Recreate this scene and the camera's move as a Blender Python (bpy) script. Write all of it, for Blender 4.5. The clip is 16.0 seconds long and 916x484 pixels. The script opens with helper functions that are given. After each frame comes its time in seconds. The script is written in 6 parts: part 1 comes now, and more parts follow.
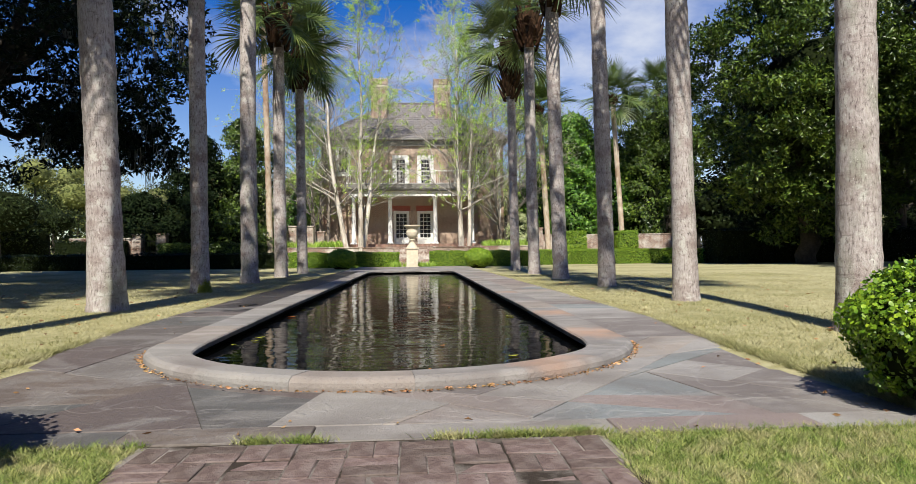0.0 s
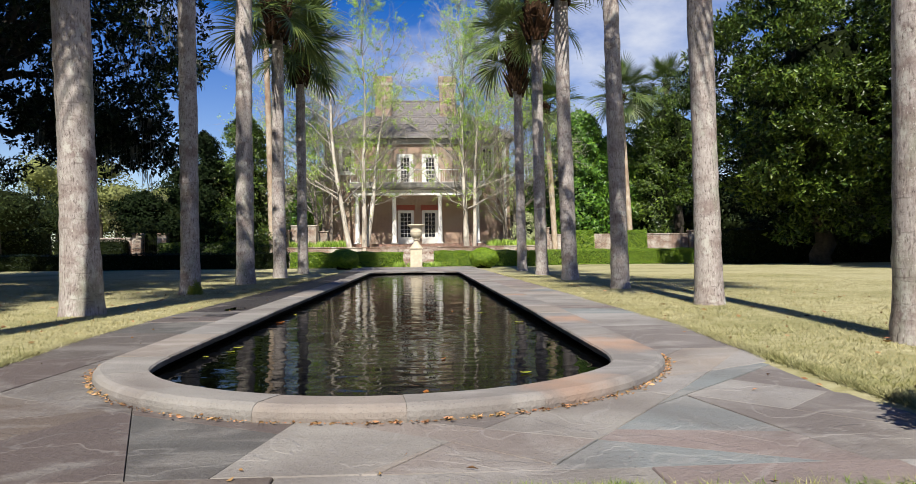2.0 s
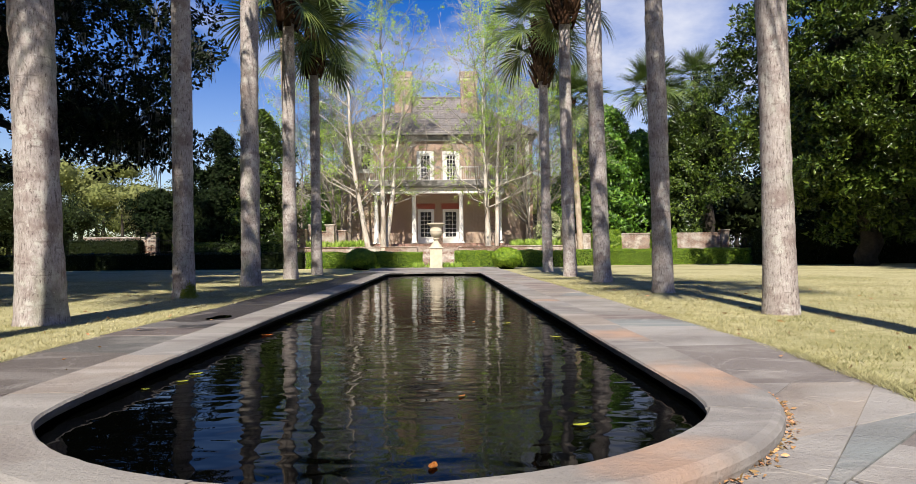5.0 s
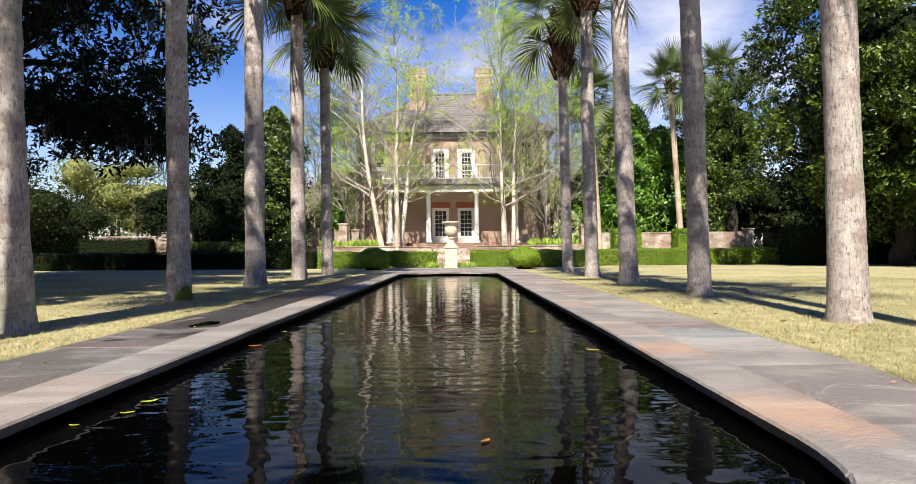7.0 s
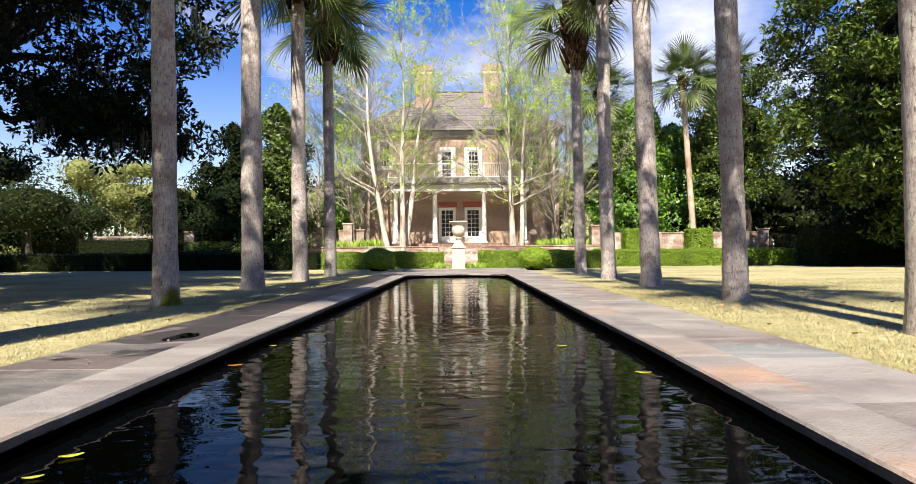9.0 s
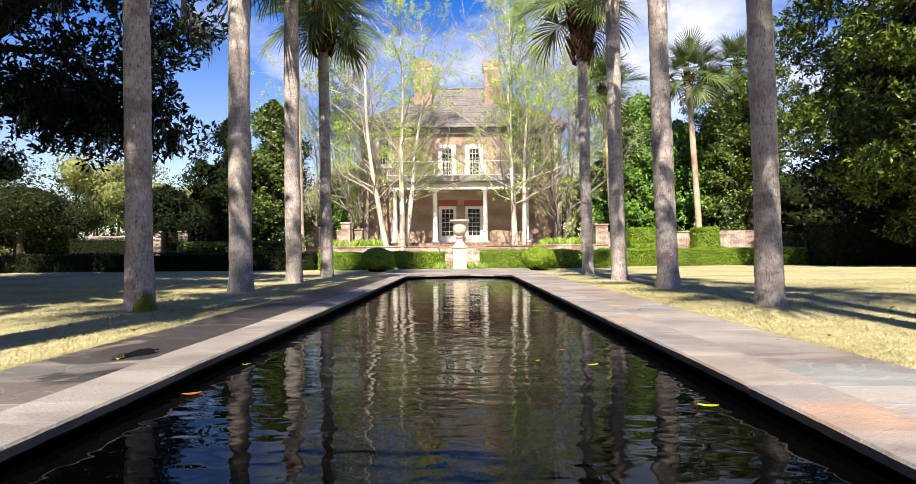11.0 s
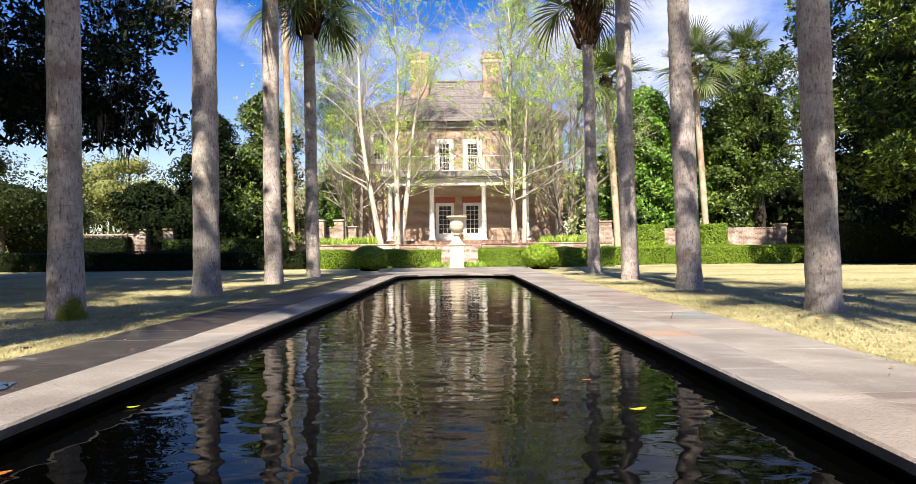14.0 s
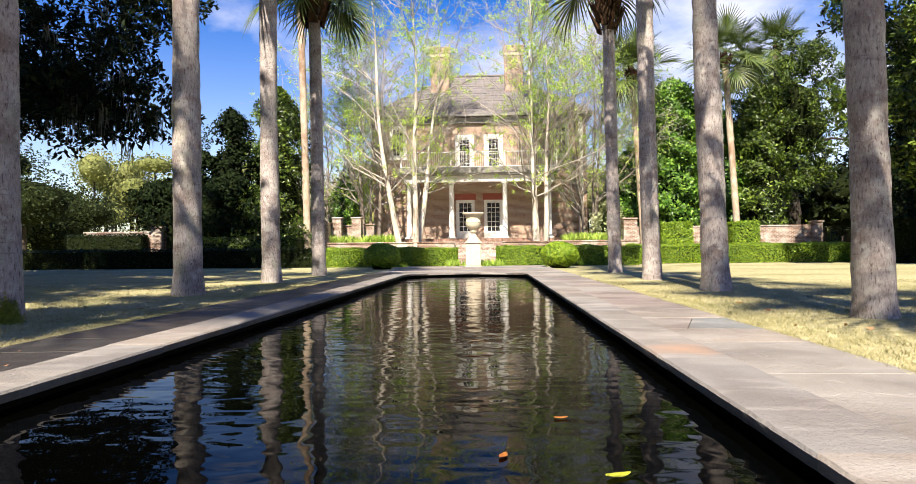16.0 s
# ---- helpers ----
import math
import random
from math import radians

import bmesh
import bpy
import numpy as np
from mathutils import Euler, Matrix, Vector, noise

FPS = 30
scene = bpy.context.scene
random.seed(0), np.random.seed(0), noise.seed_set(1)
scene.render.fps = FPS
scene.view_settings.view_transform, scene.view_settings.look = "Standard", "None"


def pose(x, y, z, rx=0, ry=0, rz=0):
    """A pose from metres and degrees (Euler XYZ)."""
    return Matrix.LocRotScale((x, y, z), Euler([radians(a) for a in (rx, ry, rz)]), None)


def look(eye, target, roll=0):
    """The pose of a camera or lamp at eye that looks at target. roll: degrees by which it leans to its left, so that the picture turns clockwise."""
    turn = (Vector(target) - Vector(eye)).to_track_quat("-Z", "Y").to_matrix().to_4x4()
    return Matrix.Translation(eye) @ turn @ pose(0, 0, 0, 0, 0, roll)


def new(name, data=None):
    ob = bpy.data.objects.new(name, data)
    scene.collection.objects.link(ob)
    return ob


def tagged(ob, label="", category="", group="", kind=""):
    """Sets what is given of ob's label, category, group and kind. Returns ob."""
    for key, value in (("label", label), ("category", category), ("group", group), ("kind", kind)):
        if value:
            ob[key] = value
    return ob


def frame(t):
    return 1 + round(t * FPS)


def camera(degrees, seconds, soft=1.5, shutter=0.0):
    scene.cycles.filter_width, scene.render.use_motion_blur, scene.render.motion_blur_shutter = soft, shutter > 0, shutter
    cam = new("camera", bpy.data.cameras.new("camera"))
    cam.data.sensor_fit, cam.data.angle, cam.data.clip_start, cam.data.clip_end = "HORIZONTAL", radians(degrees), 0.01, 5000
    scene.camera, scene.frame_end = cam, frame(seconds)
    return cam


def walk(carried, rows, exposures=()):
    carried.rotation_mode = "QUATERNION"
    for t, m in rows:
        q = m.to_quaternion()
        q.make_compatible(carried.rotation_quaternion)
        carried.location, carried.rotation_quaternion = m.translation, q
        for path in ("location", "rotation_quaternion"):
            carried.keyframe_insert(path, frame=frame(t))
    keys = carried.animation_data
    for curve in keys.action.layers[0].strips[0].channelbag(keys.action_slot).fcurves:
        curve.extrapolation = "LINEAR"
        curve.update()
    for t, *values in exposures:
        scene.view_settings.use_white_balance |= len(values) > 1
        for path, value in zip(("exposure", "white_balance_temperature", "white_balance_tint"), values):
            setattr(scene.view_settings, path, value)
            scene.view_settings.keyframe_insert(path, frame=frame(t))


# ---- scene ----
cam = camera(69.6, 16.0, soft=0.5)
PATH = [
    (0.0, 0.195, 1.439, 0.811, -3.62, 0.85, 0.60),
    (0.5, 0.210, 1.619, 0.808, -3.59, 0.86, 0.59),
    (1.0, 0.221, 1.812, 0.804, -3.46, 0.88, 0.57),
    (1.5, 0.250, 2.011, 0.801, -3.32, 0.86, 0.59),
    (2.0, 0.262, 2.222, 0.804, -3.15, 0.86, 0.57),
    (2.5, 0.267, 2.458, 0.803, -2.86, 0.87, 0.57),
    (3.0, 0.278, 2.698, 0.800, -2.54, 0.87, 0.55),
    (3.5, 0.294, 2.932, 0.798, -2.25, 0.88, 0.54),
    (4.0, 0.314, 3.170, 0.795, -1.95, 0.89, 0.54),
    (6.5, 0.331, 4.413, 0.775, -0.29, 0.89, 0.47),
    (7.0, 0.317, 4.654, 0.769, 0.01, 0.90, 0.48),
    (7.5, 0.300, 4.898, 0.773, 0.28, 0.91, 0.46),
    (8.0, 0.272, 5.142, 0.774, 0.44, 0.91, 0.45),
    (8.5, 0.243, 5.390, 0.772, 0.50, 0.92, 0.47),
    (9.0, 0.209, 5.632, 0.777, 0.48, 0.93, 0.47),
    (11.5, 0.119, 6.847, 0.782, 0.44, 0.90, 0.56),
    (12.0, 0.110, 7.085, 0.791, 0.41, 0.91, 0.56),
    (12.5, 0.105, 7.341, 0.794, 0.38, 0.88, 0.57),
    (13.0, 0.119, 7.609, 0.771, 0.36, 0.86, 0.58),
    (13.5, 0.154, 7.877, 0.757, 0.37, 0.82, 0.60),
    (14.0, 0.206, 8.164, 0.742, 0.37, 0.80, 0.63),
    (14.5, 0.292, 8.434, 0.739, 0.38, 0.74, 0.63),
    (15.0, 0.402, 8.699, 0.709, 0.68, 0.74, 0.64),
    (15.5, 0.518, 8.955, 0.713, 1.76, 0.72, 0.62),
    (16.0, 0.648, 9.216, 0.706, 2.76, 0.71, 0.57),
]
EXPO = (0.58, 0.65, 1.08, 1.27, 1.29)
walk(cam, [(t, pose(x, y, z, 90 + pitch, roll, yaw)) for t, x, y, z, yaw, pitch, roll in PATH],
     [(0.0, EXPO[0], 6450, 9), (4.0, EXPO[1], 6600, 11), (8.0, EXPO[2], 6900, 13), (12.0, EXPO[3], 7100, 14), (16.0, EXPO[4], 7100, 13)])

# ---- sky and sun ----
SUN_EL = radians(46)
SUN_DX = 0.11                       # sideways drift of the light per metre ahead
sky_world = bpy.data.worlds.new("sky")
scene.world = sky_world
sky_world.use_nodes = True
wn, wl = sky_world.node_tree.nodes, sky_world.node_tree.links
wn.clear()
sky_tex = wn.new("ShaderNodeTexSky")
sky_tex.sky_type, sky_tex.sun_disc = "NISHITA", False
sky_tex.sun_elevation, sky_tex.sun_rotation = SUN_EL, math.pi + math.atan(SUN_DX)
sky_tex.ozone_density, sky_tex.dust_density, sky_tex.air_density = 2.5, 0.35, 1.0
sat = wn.new("ShaderNodeHueSaturation")
sat.inputs["Saturation"].default_value, sat.inputs["Hue"].default_value = 1.42, 0.52
wl.new(sky_tex.outputs[0], sat.inputs["Color"])
blue = wn.new("ShaderNodeBackground")
blue.inputs["Strength"].default_value = 0.081
wl.new(sat.outputs[0], blue.inputs["Color"])
white = wn.new("ShaderNodeBackground")
white.inputs["Color"].default_value = (0.86, 0.90, 1.0, 1)
white.inputs["Strength"].default_value = 0.60
tc = wn.new("ShaderNodeTexCoord")
sep = wn.new("ShaderNodeSeparateXYZ")
wl.new(tc.outputs["Generated"], sep.inputs[0])
deep = wn.new("ShaderNodeMapRange")         # the blue deepens towards the zenith
deep.inputs["From Min"].default_value, deep.inputs["From Max"].default_value = 0.10, 0.45
deep.inputs["To Min"].default_value, deep.inputs["To Max"].default_value = 1.15, 1.60
wl.new(sep.outputs["Z"], deep.inputs["Value"])
wl.new(deep.outputs[0], sat.inputs["Saturation"])
up = wn.new("ShaderNodeMath")
up.operation = "ADD"
up.inputs[1].default_value = 0.25
wl.new(sep.outputs["Z"], up.inputs[0])
flat = wn.new("ShaderNodeVectorMath")
flat.operation = "DIVIDE"
com = wn.new("ShaderNodeCombineXYZ")
for k in "XYZ":
    wl.new(up.outputs[0], com.inputs[k])
wl.new(tc.outputs["Generated"], flat.inputs[0])
wl.new(com.outputs[0], flat.inputs[1])
shift = wn.new("ShaderNodeVectorMath")
shift.operation = "ADD"
shift.inputs[1].default_value = (2.1, 0.4, 0.0)
wl.new(flat.outputs[0], shift.inputs[0])
cl = wn.new("ShaderNodeTexNoise")
cl.inputs["Scale"].default_value, cl.inputs["Detail"].default_value, cl.inputs["Roughness"].default_value = 1.5, 8, 0.55
wl.new(shift.outputs[0], cl.inputs["Vector"])
cr = wn.new("ShaderNodeValToRGB")
cr.color_ramp.elements[0].position, cr.color_ramp.elements[1].position = 0.50, 0.70
cr.color_ramp.elements[1].color = (0.9, 0.9, 0.9, 1)
drift = wn.new("ShaderNodeMath")            # more cloud towards +x
drift.operation = "MULTIPLY_ADD"
drift.inputs[1].default_value = 0.30
wl.new(sep.outputs["X"], drift.inputs[0])
wl.new(cl.outputs["Fac"], drift.inputs[2])
thin = wn.new("ShaderNodeMapRange")         # clouds bank up low, the zenith is clear
thin.inputs["From Min"].default_value, thin.inputs["From Max"].default_value, thin.inputs["To Max"].default_value = 0.34, 0.62, 0.30
wl.new(sep.outputs["Z"], thin.inputs["Value"])
clear = wn.new("ShaderNodeMath")
clear.operation = "SUBTRACT"
wl.new(drift.outputs[0], clear.inputs[0])
wl.new(thin.outputs[0], clear.inputs[1])
wl.new(clear.outputs[0], cr.inputs[0])
mixw = wn.new("ShaderNodeMixShader")
wl.new(cr.outputs[0], mixw.inputs[0])
wl.new(blue.outputs[0], mixw.inputs[1])
wl.new(white.outputs[0], mixw.inputs[2])
wout = wn.new("ShaderNodeOutputWorld")
wl.new(mixw.outputs[0], wout.inputs[0])

sun_data = bpy.data.lights.new("sun", "SUN")
sun_data.energy, sun_data.angle, sun_data.color = 5.0, radians(0.53), (1.0, 0.94, 0.83)
sun = new("sun", sun_data)
sun.matrix_world = look((0, 0, 40), Vector((0, 0, 40)) + Vector((SUN_DX, 1.0, -math.tan(SUN_EL) * math.hypot(1, SUN_DX))))


# ---- materials ----
def surf(name, c1, c2, scale=4.0, rough=0.8, bump=0.0, bump_scale=40.0, c3=None, scale3=1.0, amount3=0.5, stretch=(1, 1, 1), spec=0.4,
         vary=0.0, metal=0.0, island=0.0, lo=0.35, hi=0.65, coords="Object", translucent=0.0):
    """A two-scale procedural surface: colours c1 and c2 mixed by fine noise, c3 in broad patches, relief by a third noise."""
    m = bpy.data.materials.new(name)
    m.use_nodes = True
    n, l = m.node_tree.nodes, m.node_tree.links
    b = n["Principled BSDF"]
    b.inputs["Roughness"].default_value, b.inputs["Metallic"].default_value = rough, metal
    b.inputs["Specular IOR Level"].default_value = spec
    co = n.new("ShaderNodeTexCoord")
    mp = n.new("ShaderNodeMapping")
    mp.inputs["Scale"].default_value = stretch
    l.new(co.outputs[coords], mp.inputs[0])
    vec = mp.outputs[0]

    def nz(s, detail=5, rgh=0.6):
        t = n.new("ShaderNodeTexNoise")
        t.inputs["Scale"].default_value, t.inputs["Detail"].default_value, t.inputs["Roughness"].default_value = s, detail, rgh
        l.new(vec, t.inputs["Vector"])
        return t.outputs["Fac"]

    def ramp(src, a, z):
        r = n.new("ShaderNodeMapRange")
        r.inputs["From Min"].default_value, r.inputs["From Max"].default_value = a, z
        l.new(src, r.inputs["Value"])
        return r.outputs[0]

    def mix(fac, a, z, kind="MIX"):
        x = n.new("ShaderNodeMix")
        x.data_type, x.blend_type = "RGBA", kind
        for k, v in ((0, fac), (6, a), (7, z)):
            if isinstance(v, (int, float)):
                x.inputs[k].default_value = v
            elif isinstance(v, tuple):
                x.inputs[k].default_value = (*v, 1)
            else:
                l.new(v, x.inputs[k])
        return x.outputs[2]

    col = mix(ramp(nz(scale), lo, hi), c1, c2)
    if c3 is not None:
        f = n.new("ShaderNodeMath")
        f.operation = "MULTIPLY"
        f.inputs[1].default_value = amount3
        l.new(ramp(nz(scale3, 4), 0.48, 0.62), f.inputs[0])
        col = mix(f.outputs[0], col, c3)
    if vary or island:
        if vary:
            src = n.new("ShaderNodeObjectInfo").outputs["Random"]
        else:
            src = n.new("ShaderNodeNewGeometry").outputs["Random Per Island"]
        hsv = n.new("ShaderNodeHueSaturation")
        k = vary or island
        v = n.new("ShaderNodeMapRange")
        v.inputs["To Min"].default_value, v.inputs["To Max"].default_value = 1 - k, 1 + k
        l.new(src, v.inputs["Value"])
        l.new(v.outputs[0], hsv.inputs["Value"])
        hh = n.new("ShaderNodeMapRange")
        hh.inputs["To Min"].default_value, hh.inputs["To Max"].default_value = 0.5 + k * 0.035, 0.5 - k * 0.035
        l.new(src, hh.inputs["Value"])
        l.new(hh.outputs[0], hsv.inputs["Hue"])
        l.new(col, hsv.inputs["Color"])
        col = hsv.outputs[0]
    l.new(col, b.inputs["Base Color"])
    if bump:
        bp = n.new("ShaderNodeBump")
        bp.inputs["Strength"].default_value, bp.inputs["Distance"].default_value = bump, 0.02
        l.new(nz(bump_scale, 6), bp.inputs["Height"])
        l.new(bp.outputs[0], b.inputs["Normal"])
    if translucent:
        tr = n.new("ShaderNodeBsdfTranslucent")
        l.new(col, tr.inputs["Color"])
        ms = n.new("ShaderNodeMixShader")
        ms.inputs[0].default_value = translucent
        l.new(b.outputs[0], ms.inputs[1])
        l.new(tr.outputs[0], ms.inputs[2])
        l.new(ms.outputs[0], n["Material Output"].inputs[0])
    return m


def masonry(name, c1, c2, mortar, width=0.21, height=0.075, joint=0.012, patch=None, rough=0.9):
    """Brickwork for far walls, laid in the x-z plane (and y-z on the sides)."""
    m = bpy.data.materials.new(name)
    m.use_nodes = True
    n, l = m.node_tree.nodes, m.node_tree.links
    b = n["Principled BSDF"]
    b.inputs["Roughness"].default_value, b.inputs["Specular IOR Level"].default_value = rough, 0.2
    co = n.new("ShaderNodeTexCoord")
    sp = n.new("ShaderNodeSeparateXYZ")
    l.new(co.outputs["Object"], sp.inputs[0])
    ad = n.new("ShaderNodeMath")
    l.new(sp.outputs["X"], ad.inputs[0])
    l.new(sp.outputs["Y"], ad.inputs[1])
    cb = n.new("ShaderNodeCombineXYZ")
    l.new(ad.outputs[0], cb.inputs["X"])
    l.new(sp.outputs["Z"], cb.inputs["Y"])
    t = n.new("ShaderNodeTexBrick")
    t.inputs["Scale"].default_value = 1.0
    t.inputs["Brick Width"].default_value, t.inputs["Row Height"].default_value, t.inputs["Mortar Size"].default_value = width, height, joint
    t.inputs["Color1"].default_value, t.inputs["Color2"].default_value, t.inputs["Mortar"].default_value = (*c1, 1), (*c2, 1), (*mortar, 1)
    l.new(cb.outputs[0], t.inputs["Vector"])
    col = t.outputs["Color"]
    for s, c, k in ((1.3, patch, 0.85), (7.0, (0.10, 0.07, 0.06), 0.45)):
        if c is None:
            continue
        z = n.new("ShaderNodeTexNoise")
        z.inputs["Scale"].default_value, z.inputs["Detail"].default_value = s, 6
        l.new(co.outputs["Object"], z.inputs["Vector"])
        r = n.new("ShaderNodeMapRange")
        r.inputs["From Min"].default_value, r.inputs["From Max"].default_value, r.inputs["To Max"].default_value = 0.46, 0.66, k
        l.new(z.outputs["Fac"], r.inputs["Value"])
        x = n.new("ShaderNodeMix")
        x.data_type = "RGBA"
        l.new(r.outputs[0], x.inputs[0])
        l.new(col, x.inputs[6])
        x.inputs[7].default_value = (*c, 1)
        col = x.outputs[2]
    l.new(col, b.inputs["Base Color"])
    bp = n.new("ShaderNodeBump")
    bp.inputs["Strength"].default_value, bp.inputs["Distance"].default_value, bp.invert = 0.6, 0.01, True
    l.new(t.outputs["Fac"], bp.inputs["Height"])
    l.new(bp.outputs[0], b.inputs["Normal"])
    return m


def trunk_bark(name, dark, pale, lichen):
    """Palm bark: small upright flakes with dark cracks between, ring scars, lichen crusts and brown weathered bands, no two trunks alike."""
    m = bpy.data.materials.new(name)
    m.use_nodes = True
    n, l = m.node_tree.nodes, m.node_tree.links
    b = n["Principled BSDF"]
    b.inputs["Roughness"].default_value, b.inputs["Specular IOR Level"].default_value = 0.93, 0.1
    co = n.new("ShaderNodeTexCoord")
    own = n.new("ShaderNodeMath")
    own.operation = "MULTIPLY"
    own.inputs[1].default_value = 37.0
    l.new(n.new("ShaderNodeObjectInfo").outputs["Random"], own.inputs[0])
    off = n.new("ShaderNodeVectorMath")
    l.new(co.outputs["Object"], off.inputs[0])
    l.new(own.outputs[0], off.inputs[1])
    warp = n.new("ShaderNodeTexNoise")
    warp.inputs["Scale"].default_value, warp.inputs["Detail"].default_value = 14, 3
    l.new(off.outputs[0], warp.inputs["Vector"])
    push = n.new("ShaderNodeVectorMath")
    push.operation = "MULTIPLY_ADD"
    push.inputs[1].default_value = (0.03, 0.03, 0.03)
    l.new(warp.outputs["Color"], push.inputs[0])
    l.new(off.outputs[0], push.inputs[2])

    def placed(stretch):
        mp = n.new("ShaderNodeMapping")
        mp.inputs["Scale"].default_value = stretch
        l.new(push.outputs[0], mp.inputs[0])
        return mp.outputs[0]

    def nz(scale, stretch, detail=5):
        t = n.new("ShaderNodeTexNoise")
        t.inputs["Scale"].default_value, t.inputs["Detail"].default_value, t.inputs["Roughness"].default_value = scale, detail, 0.65
        l.new(placed(stretch), t.inputs["Vector"])
        return t.outputs["Fac"]

    def span(src, a, z, top=1.0, low=0.0):
        r = n.new("ShaderNodeMapRange")
        r.inputs["From Min"].default_value, r.inputs["From Max"].default_value = a, z
        r.inputs["To Min"].default_value, r.inputs["To Max"].default_value = low, top
        l.new(src, r.inputs["Value"])
        return r.outputs[0]

    def mix(fac, a, z):
        x = n.new("ShaderNodeMix")
        x.data_type = "RGBA"
        l.new(fac, x.inputs[0])
        for k, v in ((6, a), (7, z)):
            if isinstance(v, tuple):
                x.inputs[k].default_value = (*v, 1)
            else:
                l.new(v, x.inputs[k])
        return x.outputs[2]

    fibre, fine = nz(46, (1, 1, 0.26), 6), nz(120, (1, 1, 0.4), 4)
    mid = tuple(0.55 * p + 0.45 * d for p, d in zip(pale, dark))
    col = mix(span(fibre, 0.40, 0.60), mid, pale)
    col = mix(span(nz(2.3, (1, 1, 1.5)), 0.48, 0.64, 0.66), col, (dark[0] * 1.5, dark[1] * 1.38, dark[2] * 1.36))
    col = mix(span(nz(5.5, (1, 1, 0.8)), 0.54, 0.64, 0.75), col, lichen)
    col = mix(span(nz(1.4, (1, 1, 0.6)), 0.55, 0.66, 0.6), col, (0.27, 0.285, 0.22))
    col = mix(span(nz(24, (0.16, 0.16, 1.0), 3), 0.60, 0.70, 0.5), col, dark)
    col = mix(span(fibre, 0.43, 0.33, 0.85), col, tuple(0.7 * c for c in dark))
    col = mix(span(nz(30, (1, 1, 0.6), 3), 0.64, 0.70, 0.8), col, tuple(1.12 * c for c in lichen))
    col = mix(span(fine, 0.42, 0.30, 0.6), col, tuple(0.6 * c for c in dark))
    l.new(col, b.inputs["Base Color"])
    ht = n.new("ShaderNodeMath")
    l.new(fine, ht.inputs[0])
    l.new(fibre, ht.inputs[1])
    bp = n.new("ShaderNodeBump")
    bp.inputs["Strength"].default_value, bp.inputs["Distance"].default_value = 0.8, 0.012
    l.new(ht.outputs[0], bp.inputs["Height"])
    l.new(bp.outputs[0], b.inputs["Normal"])
    return m


LAWN = surf("dormant lawn", (0.29, 0.265, 0.13), (0.47, 0.435, 0.265), 9, 0.95, 0.6, 60, (0.198, 0.198, 0.0792), 0.35, 0.6, spec=0.1)
BLADE = surf("dormant grass blade", (0.33, 0.305, 0.14), (0.52, 0.485, 0.29), 3, 0.8, island=0.35, c3=(0.23, 0.25, 0.085), scale3=0.5, amount3=0.5, spec=0.2, translucent=0.25)
GREEN_BLADE = surf("green grass blade", (0.13, 0.21, 0.035), (0.34, 0.36, 0.13), 9, 0.75, island=0.5, c3=(0.42, 0.37, 0.20), scale3=7.0, amount3=0.7, spec=0.25, translucent=0.25)
JOINT = surf("sandy brick joint", (0.05, 0.04, 0.032), (0.30, 0.265, 0.235), 2.2, 0.95, 0.8, 90, spec=0.1, lo=0.42, hi=0.6)
SOIL = surf("dark joint soil", (0.0297, 0.0251, 0.0198), (0.0726, 0.0561, 0.0396), 30, 0.95, 0.8, 90, spec=0.1)
